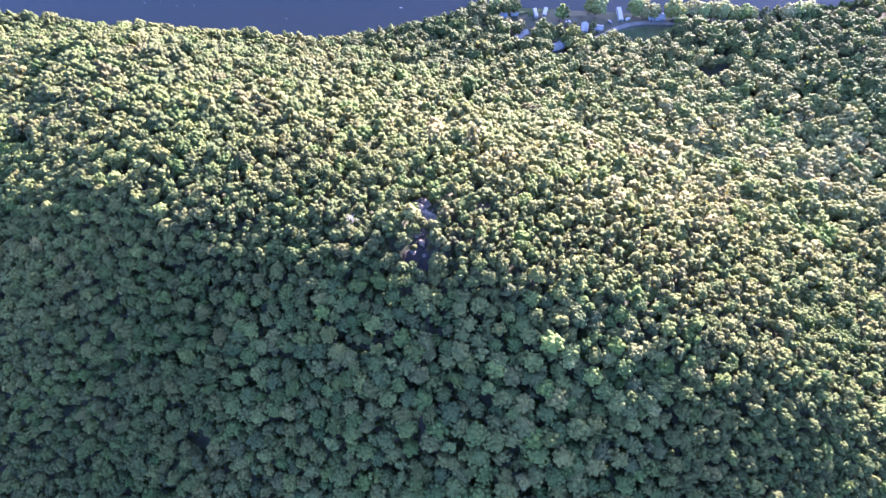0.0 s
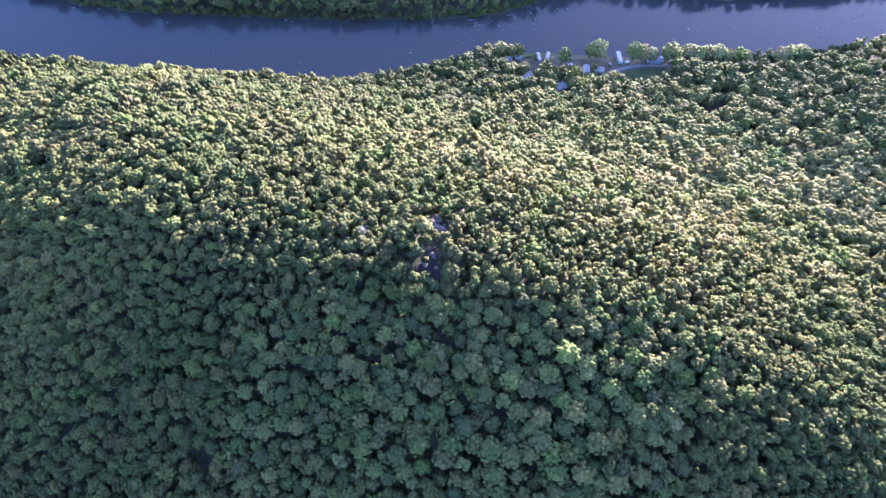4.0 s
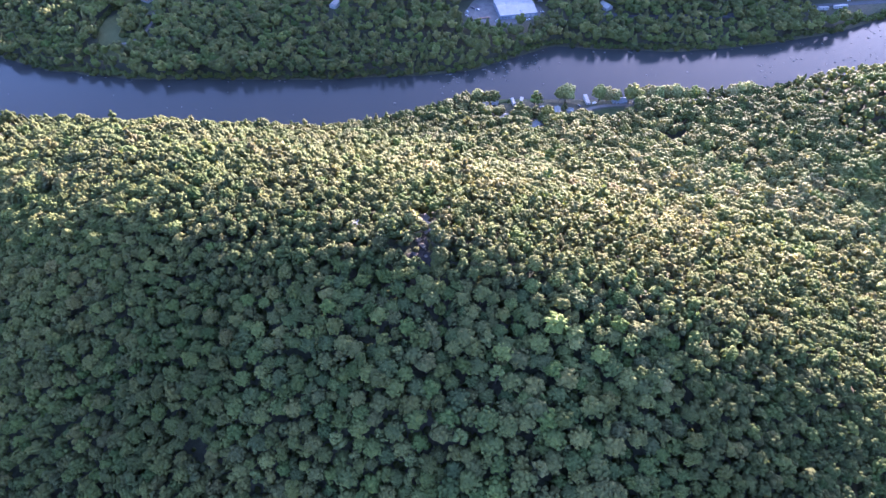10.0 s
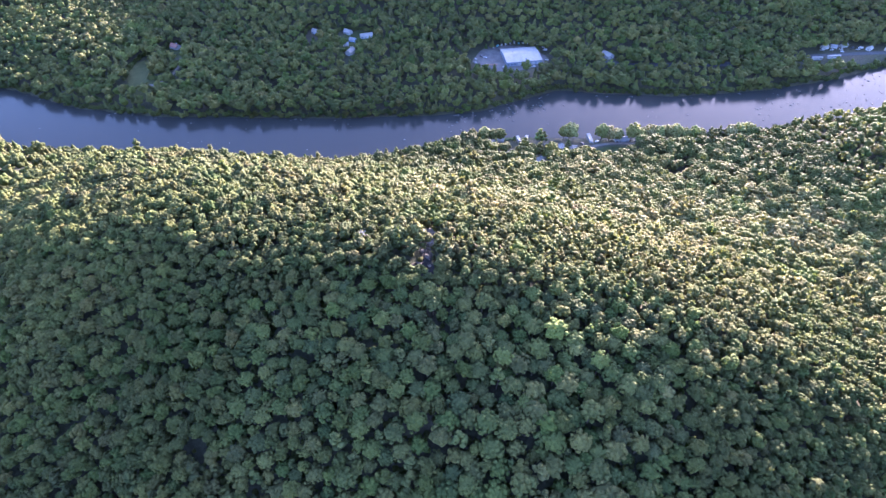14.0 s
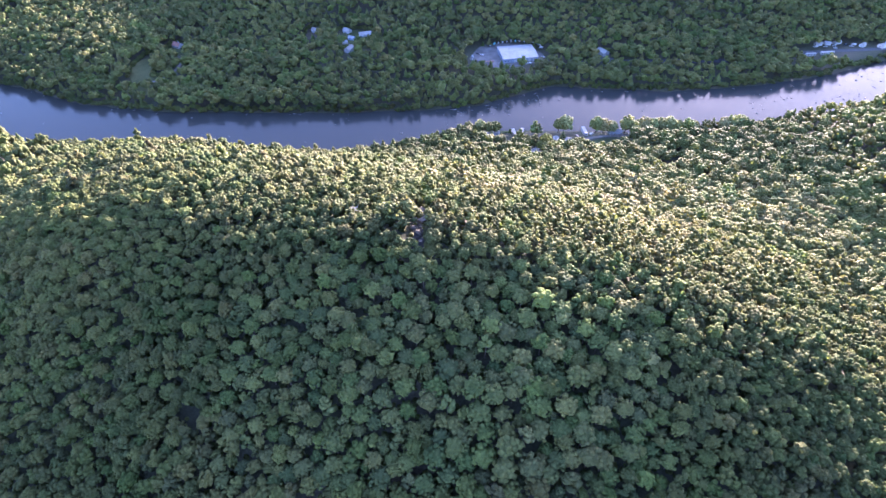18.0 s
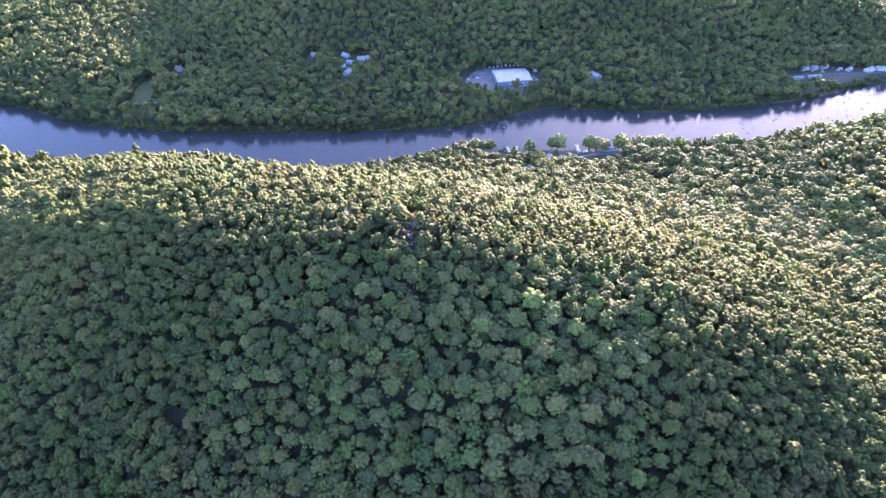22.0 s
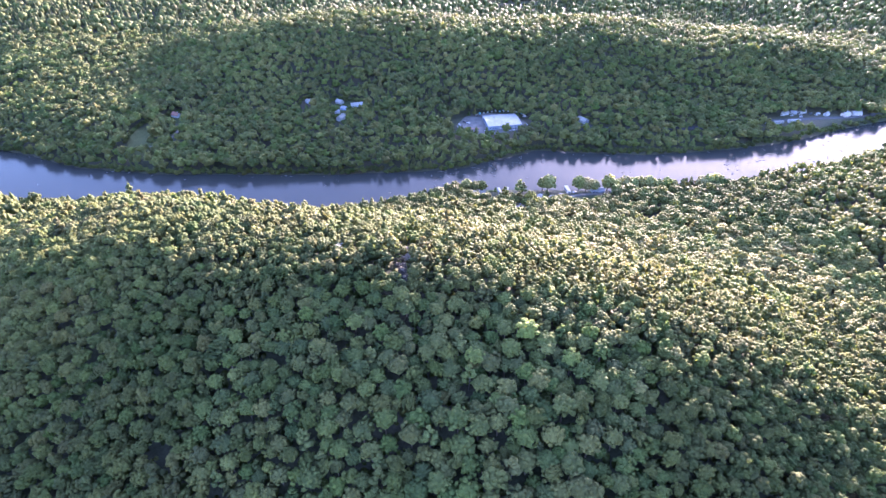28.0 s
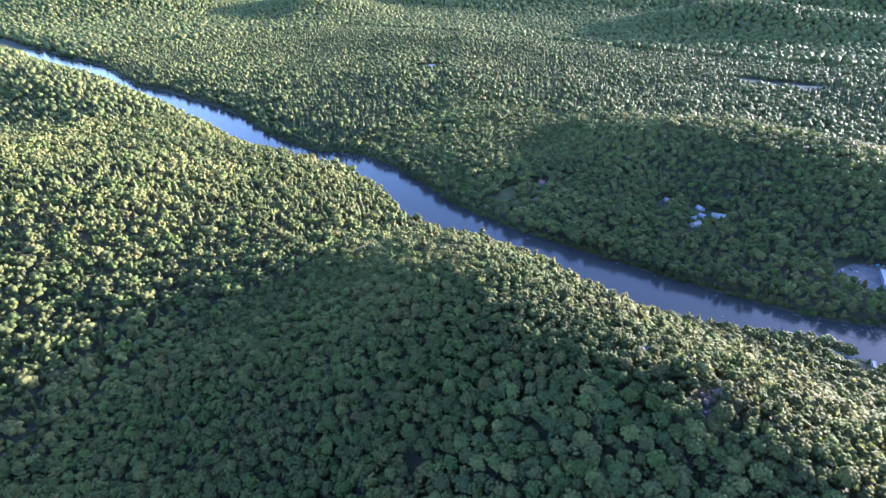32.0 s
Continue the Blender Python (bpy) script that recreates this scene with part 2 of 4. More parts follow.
def land(x, y):
    """Height of the ground above the river."""
    x, y = np.asarray(x, float), np.asarray(y, float)
    # the near ridge: gentle towards the south, steep to the river
    dy = y - (196 - 0.34 * np.maximum(x, 0) - 0.17 * np.minimum(x + 40, 0))
    xs = sum(along(CREST, x + d) for d in (-36, -18, 0, 18, 36)) / 5
    behind = 125 + 35 * np.clip((-120 - x) / 120, 0, 1)
    h = xs * np.exp(-((dy / np.where(dy > 0, behind, 180)) ** 2))
    h = h + 0.042 * xs * np.exp(-(((dy + 3) / 26) ** 2))
    h = h + bump_hill(x, y, -790, 40, 62, 360, 270, 8) + bump_hill(x, y, -1700, 350, 62, 520, 170, 6) + bump_hill(x, y, -1150, -150, 60, 420, 260)
    h = h + bump_hill(x, y, 640, 300, 26, 230, 190) + bump_hill(x, y, 420, 120, 14, 140, 140)
    near_y, far_y = along(NEAR_BANK, x), along(FAR_BANK, x)
    south, north = near_y - y, y - far_y
    # the ridge across the river and the hills behind it
    far = bump_hill(x, y, -140, 865, 54, 225, 165, -6) + bump_hill(x, y, 260, 838, 47, 230, 160, -16) + bump_hill(x, y, 580, 770, 22, 230, 130, -40)
    rise = np.clip((north - 40) / 170, 0, 1)
    far = far * rise * rise * (3 - 2 * rise)
    far = far + 8 * np.clip((north - 20) / 70, 0, 1) + bump_hill(x, y, -900, 1150, 16, 500, 300) + bump_hill(x, y, -1300, 1800, 26, 700, 300)
    far = far + bump_hill(x, y, -640, 2980, 108, 430, 330, 4) + bump_hill(x, y, 120, 3050, 74, 620, 330) + bump_hill(x, y, -3150, 2650, 118, 620, 330, -40) + bump_hill(x, y, -2100, 4200, 105, 1300, 420)
    far = far + bump_hill(x, y, 1500, 2500, 90, 700, 450) + bump_hill(x, y, 300, 4350, 150, 1300, 350) + bump_hill(x, y, -4200, 1800, 150, 600, 900) + bump_hill(x, y, -3300, 3800, 130, 1200, 500)
    roll = 1.6 * np.sin(x / 47 + y / 61) + 1.3 * np.sin(x / 29 - y / 37 + 1.0) + 5 * np.sin(x / 310 + 0.7) * np.sin(y / 260 + 0.4)
    h = np.where(north > -20, far, h) + 2.2
    away = np.maximum(south, north)
    h = h * np.clip(0.25 + away / 70, 0.25, 1) + roll * np.clip(away / 160, 0, 1)
    for cx, cy, a, b, z in PADS:
        w = np.clip(1.8 - np.sqrt(((x - cx) / a) ** 2 + ((y - cy) / b) ** 2) * 1.1, 0, 1)
        h = h * (1 - w) + z * w
    bank = np.clip(away / 7, -1, 1)
    return np.where(away < 7, np.minimum(bank * 2.2, h), np.maximum(h, 2.2))


def spaced(lo, hi, fine, step, wide):
    """Coordinates from lo to hi, close together within the fine stretch and wider outside."""
    mid = list(np.arange(fine[0], fine[1] + 0.1, step))
    s, a, b = step, mid[0], mid[-1]
    left, right = [], []
    while a > lo:
        s = min(s * 1.12, wide)
        a -= s
        left.append(a)
    s = step
    while b < hi:
        s = min(s * 1.12, wide)
        b += s
        right.append(b)
    return np.array(left[::-1] + mid + right)


def sheet(name, xs, ys, height, mat, smooth=True):
    gx, gy = np.meshgrid(xs, ys)
    v = np.stack([gx.ravel(), gy.ravel(), height(gx, gy).ravel()], 1)
    nx, ny = len(xs), len(ys)
    i = (np.arange(ny - 1)[:, None] * nx + np.arange(nx - 1)[None]).ravel()
    me = np_mesh(name, v, np.stack([i, i + 1, i + nx + 1, i + nx], 1), smooth=smooth)
    me.materials.append(mat)
    return new(name, me)


ground = sheet("ground", spaced(-4900, 4900, (-760, 560), 9, 160), spaced(-4900, 4900, (0, 960), 7, 160), land, FLOOR)
tagged(ground, "brown leaf-littered forest floor under the trees", "ground", kind="structure")

wx = np.arange(-2700, 1500, 12.0)
wv, wf = [], []
rows_across = 9
for x in wx:
    a, b = along(NEAR_BANK, x) - 3, along(FAR_BANK, x) + 3
    for k in range(rows_across):
        wv.append((x, a + (b - a) * k / (rows_across - 1), 0.0))
for i in range(len(wx) - 1):
    for k in range(rows_across - 1):
        q = i * rows_across + k
        wf.append((q, q + rows_across, q + rows_across + 1, q + 1))
water_me = np_mesh("water", wv, wf, smooth=True)
water_me.materials.append(WATER)
water = tagged(new("water", water_me), "blue-grey slow river reflecting the evening sky", "river", kind="structure")


# ---- trees ----
def icosphere(sub):
    bm = bmesh.new()
    bmesh.ops.create_icosphere(bm, subdivisions=sub, radius=1.0)
    v = np.array([p.co[:] for p in bm.verts])
    f = np.array([[p.index for p in t.verts] for t in bm.faces])
    bm.free()
    return v, f


ICO = {s: icosphere(s) for s in (1, 2, 3)}


def tufts(rng, centres, normals, size):
    """Small bent leaf sprays, two triangles each, facing roughly along the normals."""
    n = len(centres)
    nor = normals + rng.normal(0, 0.5, (n, 3))
    nor /= np.linalg.norm(nor, axis=1, keepdims=True)
    a = np.cross(nor, rng.normal(0, 1, (n, 3)))
    a /= np.linalg.norm(a, axis=1, keepdims=True) + 1e-9
    b = np.cross(nor, a)
    s = size * rng.uniform(0.7, 1.35, (n, 1))
    bend = nor * s * rng.uniform(-0.1, 0.45, (n, 1))
    v = np.stack([centres - a * s, centres - b * s * 0.8 - bend, centres + a * s, centres + b * s * 0.8 - bend], 1).reshape(-1, 3)
    i = 4 * np.arange(n)[:, None]
    return v, np.concatenate([i + [0, 1, 2], i + [0, 2, 3]])


def far_crown(rng, lobes=6):
    """A small lobed crown for trees far off, about one unit in radius."""
    v, f = ICO[1]
    bulge = rng.normal(0, 1, (lobes, 3))
    bulge /= np.linalg.norm(bulge, axis=1, keepdims=True)
    reach = 0.85 + 0.35 * np.maximum(v @ bulge.T, 0).max(1) ** 4 * rng.uniform(0.7, 1.2, len(v))
    w = v * reach[:, None] * (0.95, 0.95, 0.95) + (0, 0, 0.5)
    return w, f[(v[f][:, :, 2] > -0.6).any(1)]


def clump_crown(rng, clumps, n_tufts, size=0.09, fat=(0.2, 0.31), low=-0.25, inner=0.66, rag=0.25):
    """A broadleaf crown built of many small leafy clumps over a dome, with loose sprays between them."""
    k = np.arange(clumps) + rng.uniform(0, 1)
    up = 1 - (1 - low) * (k % clumps) / clumps
    turn = k * 2.39996 + rng.normal(0, 0.25, clumps)
    flat = np.sqrt(np.maximum(1 - up**2, 0))
    out = np.stack([flat * np.cos(turn), flat * np.sin(turn), up], 1)
    lean = rng.normal(0, 1, 3)
    far = rng.uniform(0.62, 0.86, clumps) * (1 + 0.12 * (out @ lean) / np.linalg.norm(lean))
    centre, rad = out * far[:, None], rng.uniform(*fat, clumps)
    v, f = ICO[1]
    core = v * inner * rng.uniform(0.9, 1.1, (len(v), 1))
    verts, faces, n = [core], [f[(v[f][:, :, 2] > -0.6).all(1)]], len(core)
    for c, o, r in zip(centre, out, rad):
        turned = v @ np.array(Matrix.Rotation(rng.uniform(0, 6.28), 3, Vector(rng.normal(0, 1, 3)))).T
        keep = f[turned[f].mean(1) @ o > (-0.2 if inner else -0.05)]
        verts.append(c + turned * r * rng.uniform(1 - rag, 1 + rag, (len(v), 1)) * (1, 1, 0.9))
        faces.append(keep + n)
        n += len(v)
    if n_tufts:
        j = rng.integers(0, clumps, n_tufts)
        d = out[j] + rng.normal(0, 0.5, (n_tufts, 3))
        d /= np.linalg.norm(d, axis=1, keepdims=True)
        tv, tf = tufts(rng, centre[j] + d * (rad[j] * rng.uniform(0.95, 1.1, n_tufts))[:, None], d, size)
        verts.append(tv)
        faces.append(tf + n)
    v = np.concatenate(verts)
    v[:, 2] = v[:, 2] * 0.85 + 0.55
    f = np.concatenate(faces)
    used = np.unique(f)
    index = np.zeros(len(v), int)
    index[used] = np.arange(len(used))
    return v[used], index[f]


def conifer_crown(rng, tiers, sides):
    """A blunt, ragged spire: tiers of boughs that flare and draw in, about one unit in radius and 2.3 high."""
    verts, faces = [], []
    rings = 2 * tiers
    for t in range(rings):
        u = t / rings
        wide = ((1 - u) ** 0.75 * 0.92 + 0.06) * (1.12 if t % 2 == 0 else 0.74)
        z = 0.1 + 2.1 * u - (0.07 if t % 2 == 0 else 0.0)
        for k in range(sides):
            a = 6.283 * (k + 0.5 * (t % 2)) / sides + rng.normal(0, 0.12)
            r = wide * rng.uniform(0.68, 1.25)
            verts.append((r * math.cos(a), r * math.sin(a), z + rng.uniform(-0.09, 0.09)))
    top = len(verts)
    verts.append((rng.normal(0, 0.03), rng.normal(0, 0.03), 2.3))
    for t in range(rings):
        for k in range(sides):
            a, b = t * sides + k, t * sides + (k + 1) % sides
            if t == rings - 1:
                faces.append((a, b, top))
            else:
                faces += [(a, b, b + sides), (a, b + sides, a + sides)]
    return np.array(verts), np.array(faces)


def plume_crown(rng, clumps=13):
    """A pine: flat, ragged plumes of needles set round the stem, wide below and drawn in to the tip."""
    v, f = ICO[1]
    verts, faces, n = [], [], 0
    for k in range(clumps):
        u = k / (clumps - 1)
        a, out = 2.39996 * k + rng.normal(0, 0.4), 0.6 * (1 - u) ** 0.7 * rng.uniform(0.75, 1.25)
        r = (0.46 - 0.26 * u) * rng.uniform(0.8, 1.2)
        turned = v @ np.array(Matrix.Rotation(rng.uniform(0, 6.28), 3, Vector(rng.normal(0, 1, 3)))).T
        w = turned * r * rng.uniform(0.65, 1.35, (len(v), 1)) * (1, 1, 0.62)
        w[:, 2] += 0.25 * np.hypot(w[:, 0] + out * math.cos(a), w[:, 1] + out * math.sin(a))
        verts.append(w + (out * math.cos(a), out * math.sin(a), 0.35 + 1.75 * u))
        faces.append(f + n)
        n += len(v)
    return np.concatenate(verts), np.concatenate(faces)


def fuzzy(rng, crown, n, size):
    """The same crown with loose needle sprays standing out of it."""
    v, f = crown
    k = rng.integers(0, len(v), n)
    out = v[k] * (1, 1, 0)
    out = out / (np.linalg.norm(out, axis=1, keepdims=True) + 1e-6) + (0, 0, 0.35)
    tv, tf = tufts(rng, v[k] * rng.uniform(0.85, 1.05, (n, 1)) * (1, 1, 0) + v[k] * (0, 0, 1) + rng.normal(0, 0.05, (n, 3)), out, size)
    return np.concatenate([v, tv]), np.concatenate([f, tf + len(v)])


def trunk_mesh(rng, height, radius, limbs=4, sides=6):
    """A tapered, slightly bent trunk with limbs."""
    bm = bmesh.new()

    def tube(points, radii, k):
        rings = []
        for p, r in zip(points, radii):
            rings.append([bm.verts.new((p[0] + r * math.cos(6.283 * j / k), p[1] + r * math.sin(6.283 * j / k), p[2])) for j in range(k)])
        for a, b in zip(rings, rings[1:]):
            for j in range(k):
                bm.faces.new((a[j], a[(j + 1) % k], b[(j + 1) % k], b[j]))
        bm.faces.new(rings[-1])

    lean = rng.normal(0, 0.03, 2)
    pts = [(lean[0] * z, lean[1] * z, z) for z in (-0.8, 0.3, height * 0.35, height * 0.7, height)]
    tube(pts, [radius * 1.5, radius * 1.1, radius * 0.85, radius * 0.6, radius * 0.2], sides)
    for k in range(limbs):
        a, z = 6.283 * k / limbs + rng.uniform(-0.4, 0.4), height * rng.uniform(0.5, 0.8)
        r = height * rng.uniform(0.16, 0.26)
        tube([(0, 0, z), (r * 0.5 * math.cos(a), r * 0.5 * math.sin(a), z + r * 0.45), (r * math.cos(a), r * math.sin(a), z + r * 1.0)],
             [radius * 0.4, radius * 0.28, radius * 0.08], 4)
    return bm


def joined(name, protos, pos, radius, lift, kind_ix, tint, rng, mat, stretch=1.0):
    """Many crowns in one mesh: each tree takes one of the shapes, a turn, a size and a tint of its own."""
    vs, fs, ts, hs, n = [], [], [], [], 0
    hue = np.clip(rng.normal(0.5, 0.2, len(pos)) + 0.3 * (patchy(pos[:, 0], pos[:, 1], 19, 14) - 0.5), 0.02, 1)
    spin = rng.uniform(0, 6.283, len(pos))
    tall = stretch * rng.uniform(0.85, 1.2, len(pos))
    for k, (pv, pf) in enumerate(protos):
        i = np.where(kind_ix == k)[0]
        if not len(i):
            continue
        c, s = np.cos(spin[i])[:, None], np.sin(spin[i])[:, None]
        r, wide = radius[i][:, None], rng.uniform(0.82, 1.25, (len(i), 1))
        px, py = pv[None, :, 0] * wide, pv[None, :, 1] / wide
        v = np.stack([(px * c - py * s) * r + pos[i, 0:1], (px * s + py * c) * r + pos[i, 1:2],
                      pv[:, 2] * r * tall[i][:, None] + (pos[i, 2] + lift[i])[:, None]], 2)
        f = pf[None] + (n + len(pv) * np.arange(len(i)))[:, None, None]
        vs.append(v.reshape(-1, 3))
        fs.append(f.reshape(-1, 3))
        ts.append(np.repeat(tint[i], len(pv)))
        hs.append(np.repeat(hue[i], len(pv)))
        n += len(i) * len(pv)
    me = np_mesh(name, np.concatenate(vs), np.concatenate(fs), np.concatenate(ts), True, np.concatenate(hs))
    me.materials.append(mat)
    return me


# open ground where no forest grows: centre, half lengths, turn in degrees
OPENINGS = [(-8, 211, 5.5, 10, 0), (-10, 184, 10, 6, 0), (-9, 195, 3, 5, 0), (22, 216, 4, 3, 0),
            (-77, 122, 5, 4, 20), (-71, 138, 4, 3, 0), (-113, 100, 5, 4, 30), (36, 91, 4, 3, 0), (79, 112, 4, 3.5, 0), (126, 103, 3, 3, 0), (-26, 144, 4, 2.5, 0), (-1, 150, 4, 3, 0), (-83, 160, 4, 3, 0),
            (210, 383, 19, 7, 18), (312, 394, 7, 6, 0), (145, 423, 15, 9, -20),
            (112, 436, 78, 15, 2), (230, 441, 62, 10, 0), (88, 398, 9, 12, 0), (61, 411, 11, 10, 38), (119, 420, 15, 11, 0), (160, 422, 26, 12, 4), (222, 399, 15, 5, 0), (242, 424, 9, 6, 0), (76, 597, 52, 34, 3), (-108, 636, 27, 25, 0), (-110, 595, 10, 14, 0), (-158, 640, 12, 21, 0), (-120, 650, 12, 15, 0), (193, 594, 12, 17, 0), (-320, 617, 13, 25, 27), (490, 606, 80, 20, 6),
            (-326, 622, 13, 14, 0), (193, 600, 12, 9, 0), (468, 608, 62, 12, 6), (-348, 570, 12, 42, 8), (-330, 547, 22, 9, 4), (-308, 585, 5, 28, 0),
            (-1055, 1262, 55, 62, 0), (-200, 1670, 120, 55, 0), (190, 1250, 56, 26, 25)]


def is_open(x, y):
    out = np.zeros(x.shape, bool)
    for cx, cy, a, b, turn in OPENINGS:
        c, s = math.cos(radians(turn)), math.sin(radians(turn))
        u, v = (x - cx) * c + (y - cy) * s, -(x - cx) * s + (y - cy) * c
        out |= (u / a) ** 2 + (v / b) ** 2 < 1
    return out


def scatter(rng, x0, x1, y0, y1, step):
    nx, ny = int((x1 - x0) / step), int((y1 - y0) / (step * 0.87))
    gx, gy = np.meshgrid(np.arange(nx), np.arange(ny))
    x = x0 + (gx + 0.5 * (gy % 2) + rng.uniform(-0.36, 0.36, gx.shape)) * step
    y = y0 + (gy + rng.uniform(-0.36, 0.36, gx.shape)) * step * 0.87
    x, y = x.ravel(), y.ravel()
    ok = ((y < along(NEAR_BANK, x) - 3) | (y > along(FAR_BANK, x) + 2.5)) & ~is_open(x, y)
    x, y = x[ok], y[ok]
    return np.stack([x, y, land(x, y)], 1)


def packed(rng, pos, radius, close=0.57):
    """Picks trees of unequal size that stand side by side: the larger first, each as near to its neighbours as their radii allow."""
    cell, kept, grid = 2 * close * float(radius.max()), [], {}
    for i in np.argsort(-radius * rng.uniform(0.5, 1.5, len(radius))):
        x, y, r = pos[i, 0], pos[i, 1], radius[i]
        a, b = int(x // cell), int(y // cell)
        near_by = [q for p in (a - 1, a, a + 1) for w in (b - 1, b, b + 1) for q in grid.get((p, w), ())]
        if all((x - qx) ** 2 + (y - qy) ** 2 > (close * (r + qr)) ** 2 for qx, qy, qr in near_by):
            kept.append(i)
            grid.setdefault((a, b), []).append((x, y, r))
    return pos[kept], radius[kept]


def patchy(x, y, a, b):
    return 0.5 + 0.25 * np.sin(x / a + 1.3 * np.sin(y / b)) + 0.25 * np.sin(y / (0.8 * a) + 1.7 * np.sin(x / (1.3 * b)) + 2.0)


rng = np.random.default_rng(7)
BIG_BROAD = [clump_crown(rng, 36, 24, 0.07, (0.15, 0.25), -0.3, 0.78, 0.16) for _ in range(10)]
SLOPE_BROAD = [clump_crown(rng, 28, 6, 0.07, (0.19, 0.28), -0.2, 0.78, 0.14) for _ in range(9)]
NEAR_BROAD = [clump_crown(rng, 15, 6, 0.09, (0.25, 0.36), -0.2, 0.76, 0.16) for _ in range(10)]
MID_BROAD = [clump_crown(rng, 7, 0, 0.2, (0.30, 0.44), 0.0, 0.72, 0.18) for _ in range(9)]
FAR_BROAD = [far_crown(rng) for _ in range(8)]
NEAR_PINE = [fuzzy(rng, plume_crown(rng), 40, 0.13) for _ in range(8)]
FAR_PINE = [conifer_crown(rng, 3, 6) for _ in range(6)]
REMOTE_PINE = [conifer_crown(rng, 1, 5) for _ in range(5)]


def woods(name, label, pos, protos_b, protos_p, radius, pine, rng, tall=9.0, rough=1.0, large=None, drop=0.0, depth=1.0):
    """Broadleaf and conifer crowns over the given places, as two joined objects. large: finer shapes for the wide crowns."""
    x, y = pos[:, 0], pos[:, 1]
    is_pine = rng.uniform(0, 1, len(pos)) < pine(x, y)
    r = np.broadcast_to(radius, len(pos)) * rng.uniform(0.92, 1.08, len(pos))
    # sunlit look of the right slope put into the colour: paler tint around (200, 290)
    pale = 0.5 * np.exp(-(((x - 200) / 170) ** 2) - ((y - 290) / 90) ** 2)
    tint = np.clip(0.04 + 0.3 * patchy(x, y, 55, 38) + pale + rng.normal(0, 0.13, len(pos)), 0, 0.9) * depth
    for flag, protos, mat, kind in ((False, protos_b, BROAD, "broadleaf"), (True, protos_p, NEEDLE, "conifer")):
        i = np.where(is_pine == flag)[0]
        if not len(i):
            continue
        rr = r[i] * ((0.98 if protos is NEAR_PINE else 0.7) if flag else 1.0)
        lift = np.full(len(i), 0.45 * tall if flag else 0.75 * tall) + rough * rng.uniform(-1.3, 1.3, len(i))
        lift = lift - np.broadcast_to(drop, len(pos))[i]
        pick = rng.integers(0, len(protos), len(i))
        if large and not flag:
            pick = np.where(rr > 4.3, len(protos) + rng.integers(0, len(large), len(i)), pick)
            protos = protos + large
        if not flag:
            lift = lift - np.maximum(4.5 - rr, 0) * 0.8
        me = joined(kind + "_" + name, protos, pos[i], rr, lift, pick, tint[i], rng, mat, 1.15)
        tagged(new(kind + "_" + name, me), kind + " " + label, "forest", kind="stuff")


def hill_pines(x, y):
    return np.clip(0.08 + 0.78 * np.exp(-(((x - 55) / 68) ** 2) - ((y - 205) / 34) ** 2) + 0.25 * np.exp(-(((x + 90) / 160) ** 2) - ((y - 290) / 60) ** 2) + 0.6 * np.exp(-(((x - 165) / 75) ** 2) - ((y - 195) / 48) ** 2), 0, 0.75)


def few_pines(x, y):
    return np.clip(0.5 * patchy(x, y, 120, 80) - 0.08 + 0.3 * (x < -335) * (y < along(NEAR_BANK, x)), 0, 0.6)


def many_pines(x, y):
    return np.clip(0.4 + 0.5 * patchy(x, y, 160, 110), 0, 0.85)


def crown_size(x, y):
    """Crowns are wide in the hollow below the crest and on the slope to the river, and small on the flanks."""
    hollow = np.exp(-(((x - 5) / 95) ** 2) - ((y - 95) / 75) ** 2)
    return 2.95 + 1.45 * hollow + 2.2 * np.clip((y - 215 + 0.3 * np.maximum(x, 0)) / 60, 0, 1) + 0.7 * (patchy(x, y, 31, 23) - 0.5)


near = scatter(rng, -335, 350, -70, 262, 3.3)
near = near[near[:, 1] > np.where(near[:, 0] > -40, 48, -70)]
near, near_r = packed(rng, near, crown_size(near[:, 0], near[:, 1]) * rng.uniform(0.72, 1.35, len(near)))
own = (np.abs(near[:, 0] - 5) < 100) & (near[:, 1] > 70) & (near[:, 1] < 168)
picked = np.where(own)[0][:290]
own_places, own_r = near[picked], near_r[picked]
rest, rest_r = np.delete(near, picked, axis=0), np.delete(near_r, picked)
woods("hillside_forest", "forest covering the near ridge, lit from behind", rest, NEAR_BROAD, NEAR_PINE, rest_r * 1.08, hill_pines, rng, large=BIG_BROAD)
back_slope = scatter(rng, -335, 350, 262, 452, 4.2)
bank_side = np.clip((back_slope[:, 1] - 345) / 45, 0, 1)
back_slope, slope_r = packed(rng, back_slope, (crown_size(back_slope[:, 0], back_slope[:, 1]) - 0.8 * bank_side) * rng.uniform(0.75, 1.2, len(back_slope)), 0.57)
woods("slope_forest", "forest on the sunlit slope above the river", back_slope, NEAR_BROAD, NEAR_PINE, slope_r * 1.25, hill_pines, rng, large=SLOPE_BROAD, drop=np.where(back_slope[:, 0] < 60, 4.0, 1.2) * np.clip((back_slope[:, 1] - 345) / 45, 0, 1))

x0 = scatter(rng, -1050, -335, -160, 560, 4.6)
x1 = scatter(rng, 350, 700, 120, 600, 5.0)
x2 = scatter(rng, -700, 760, 480, 960, 5.0)
x2 = x2[x2[:, 1] > along(FAR_BANK, x2[:, 0])]
x0 = x0[(x0[:, 1] < along(NEAR_BANK, x0[:, 0])) & (x0[:, 1] > -0.22 * (x0[:, 0] + 335) - 160)]
x1 = x1[x1[:, 1] < along(NEAR_BANK, x1[:, 0])]
valley = np.concatenate([x0, x1, x2])
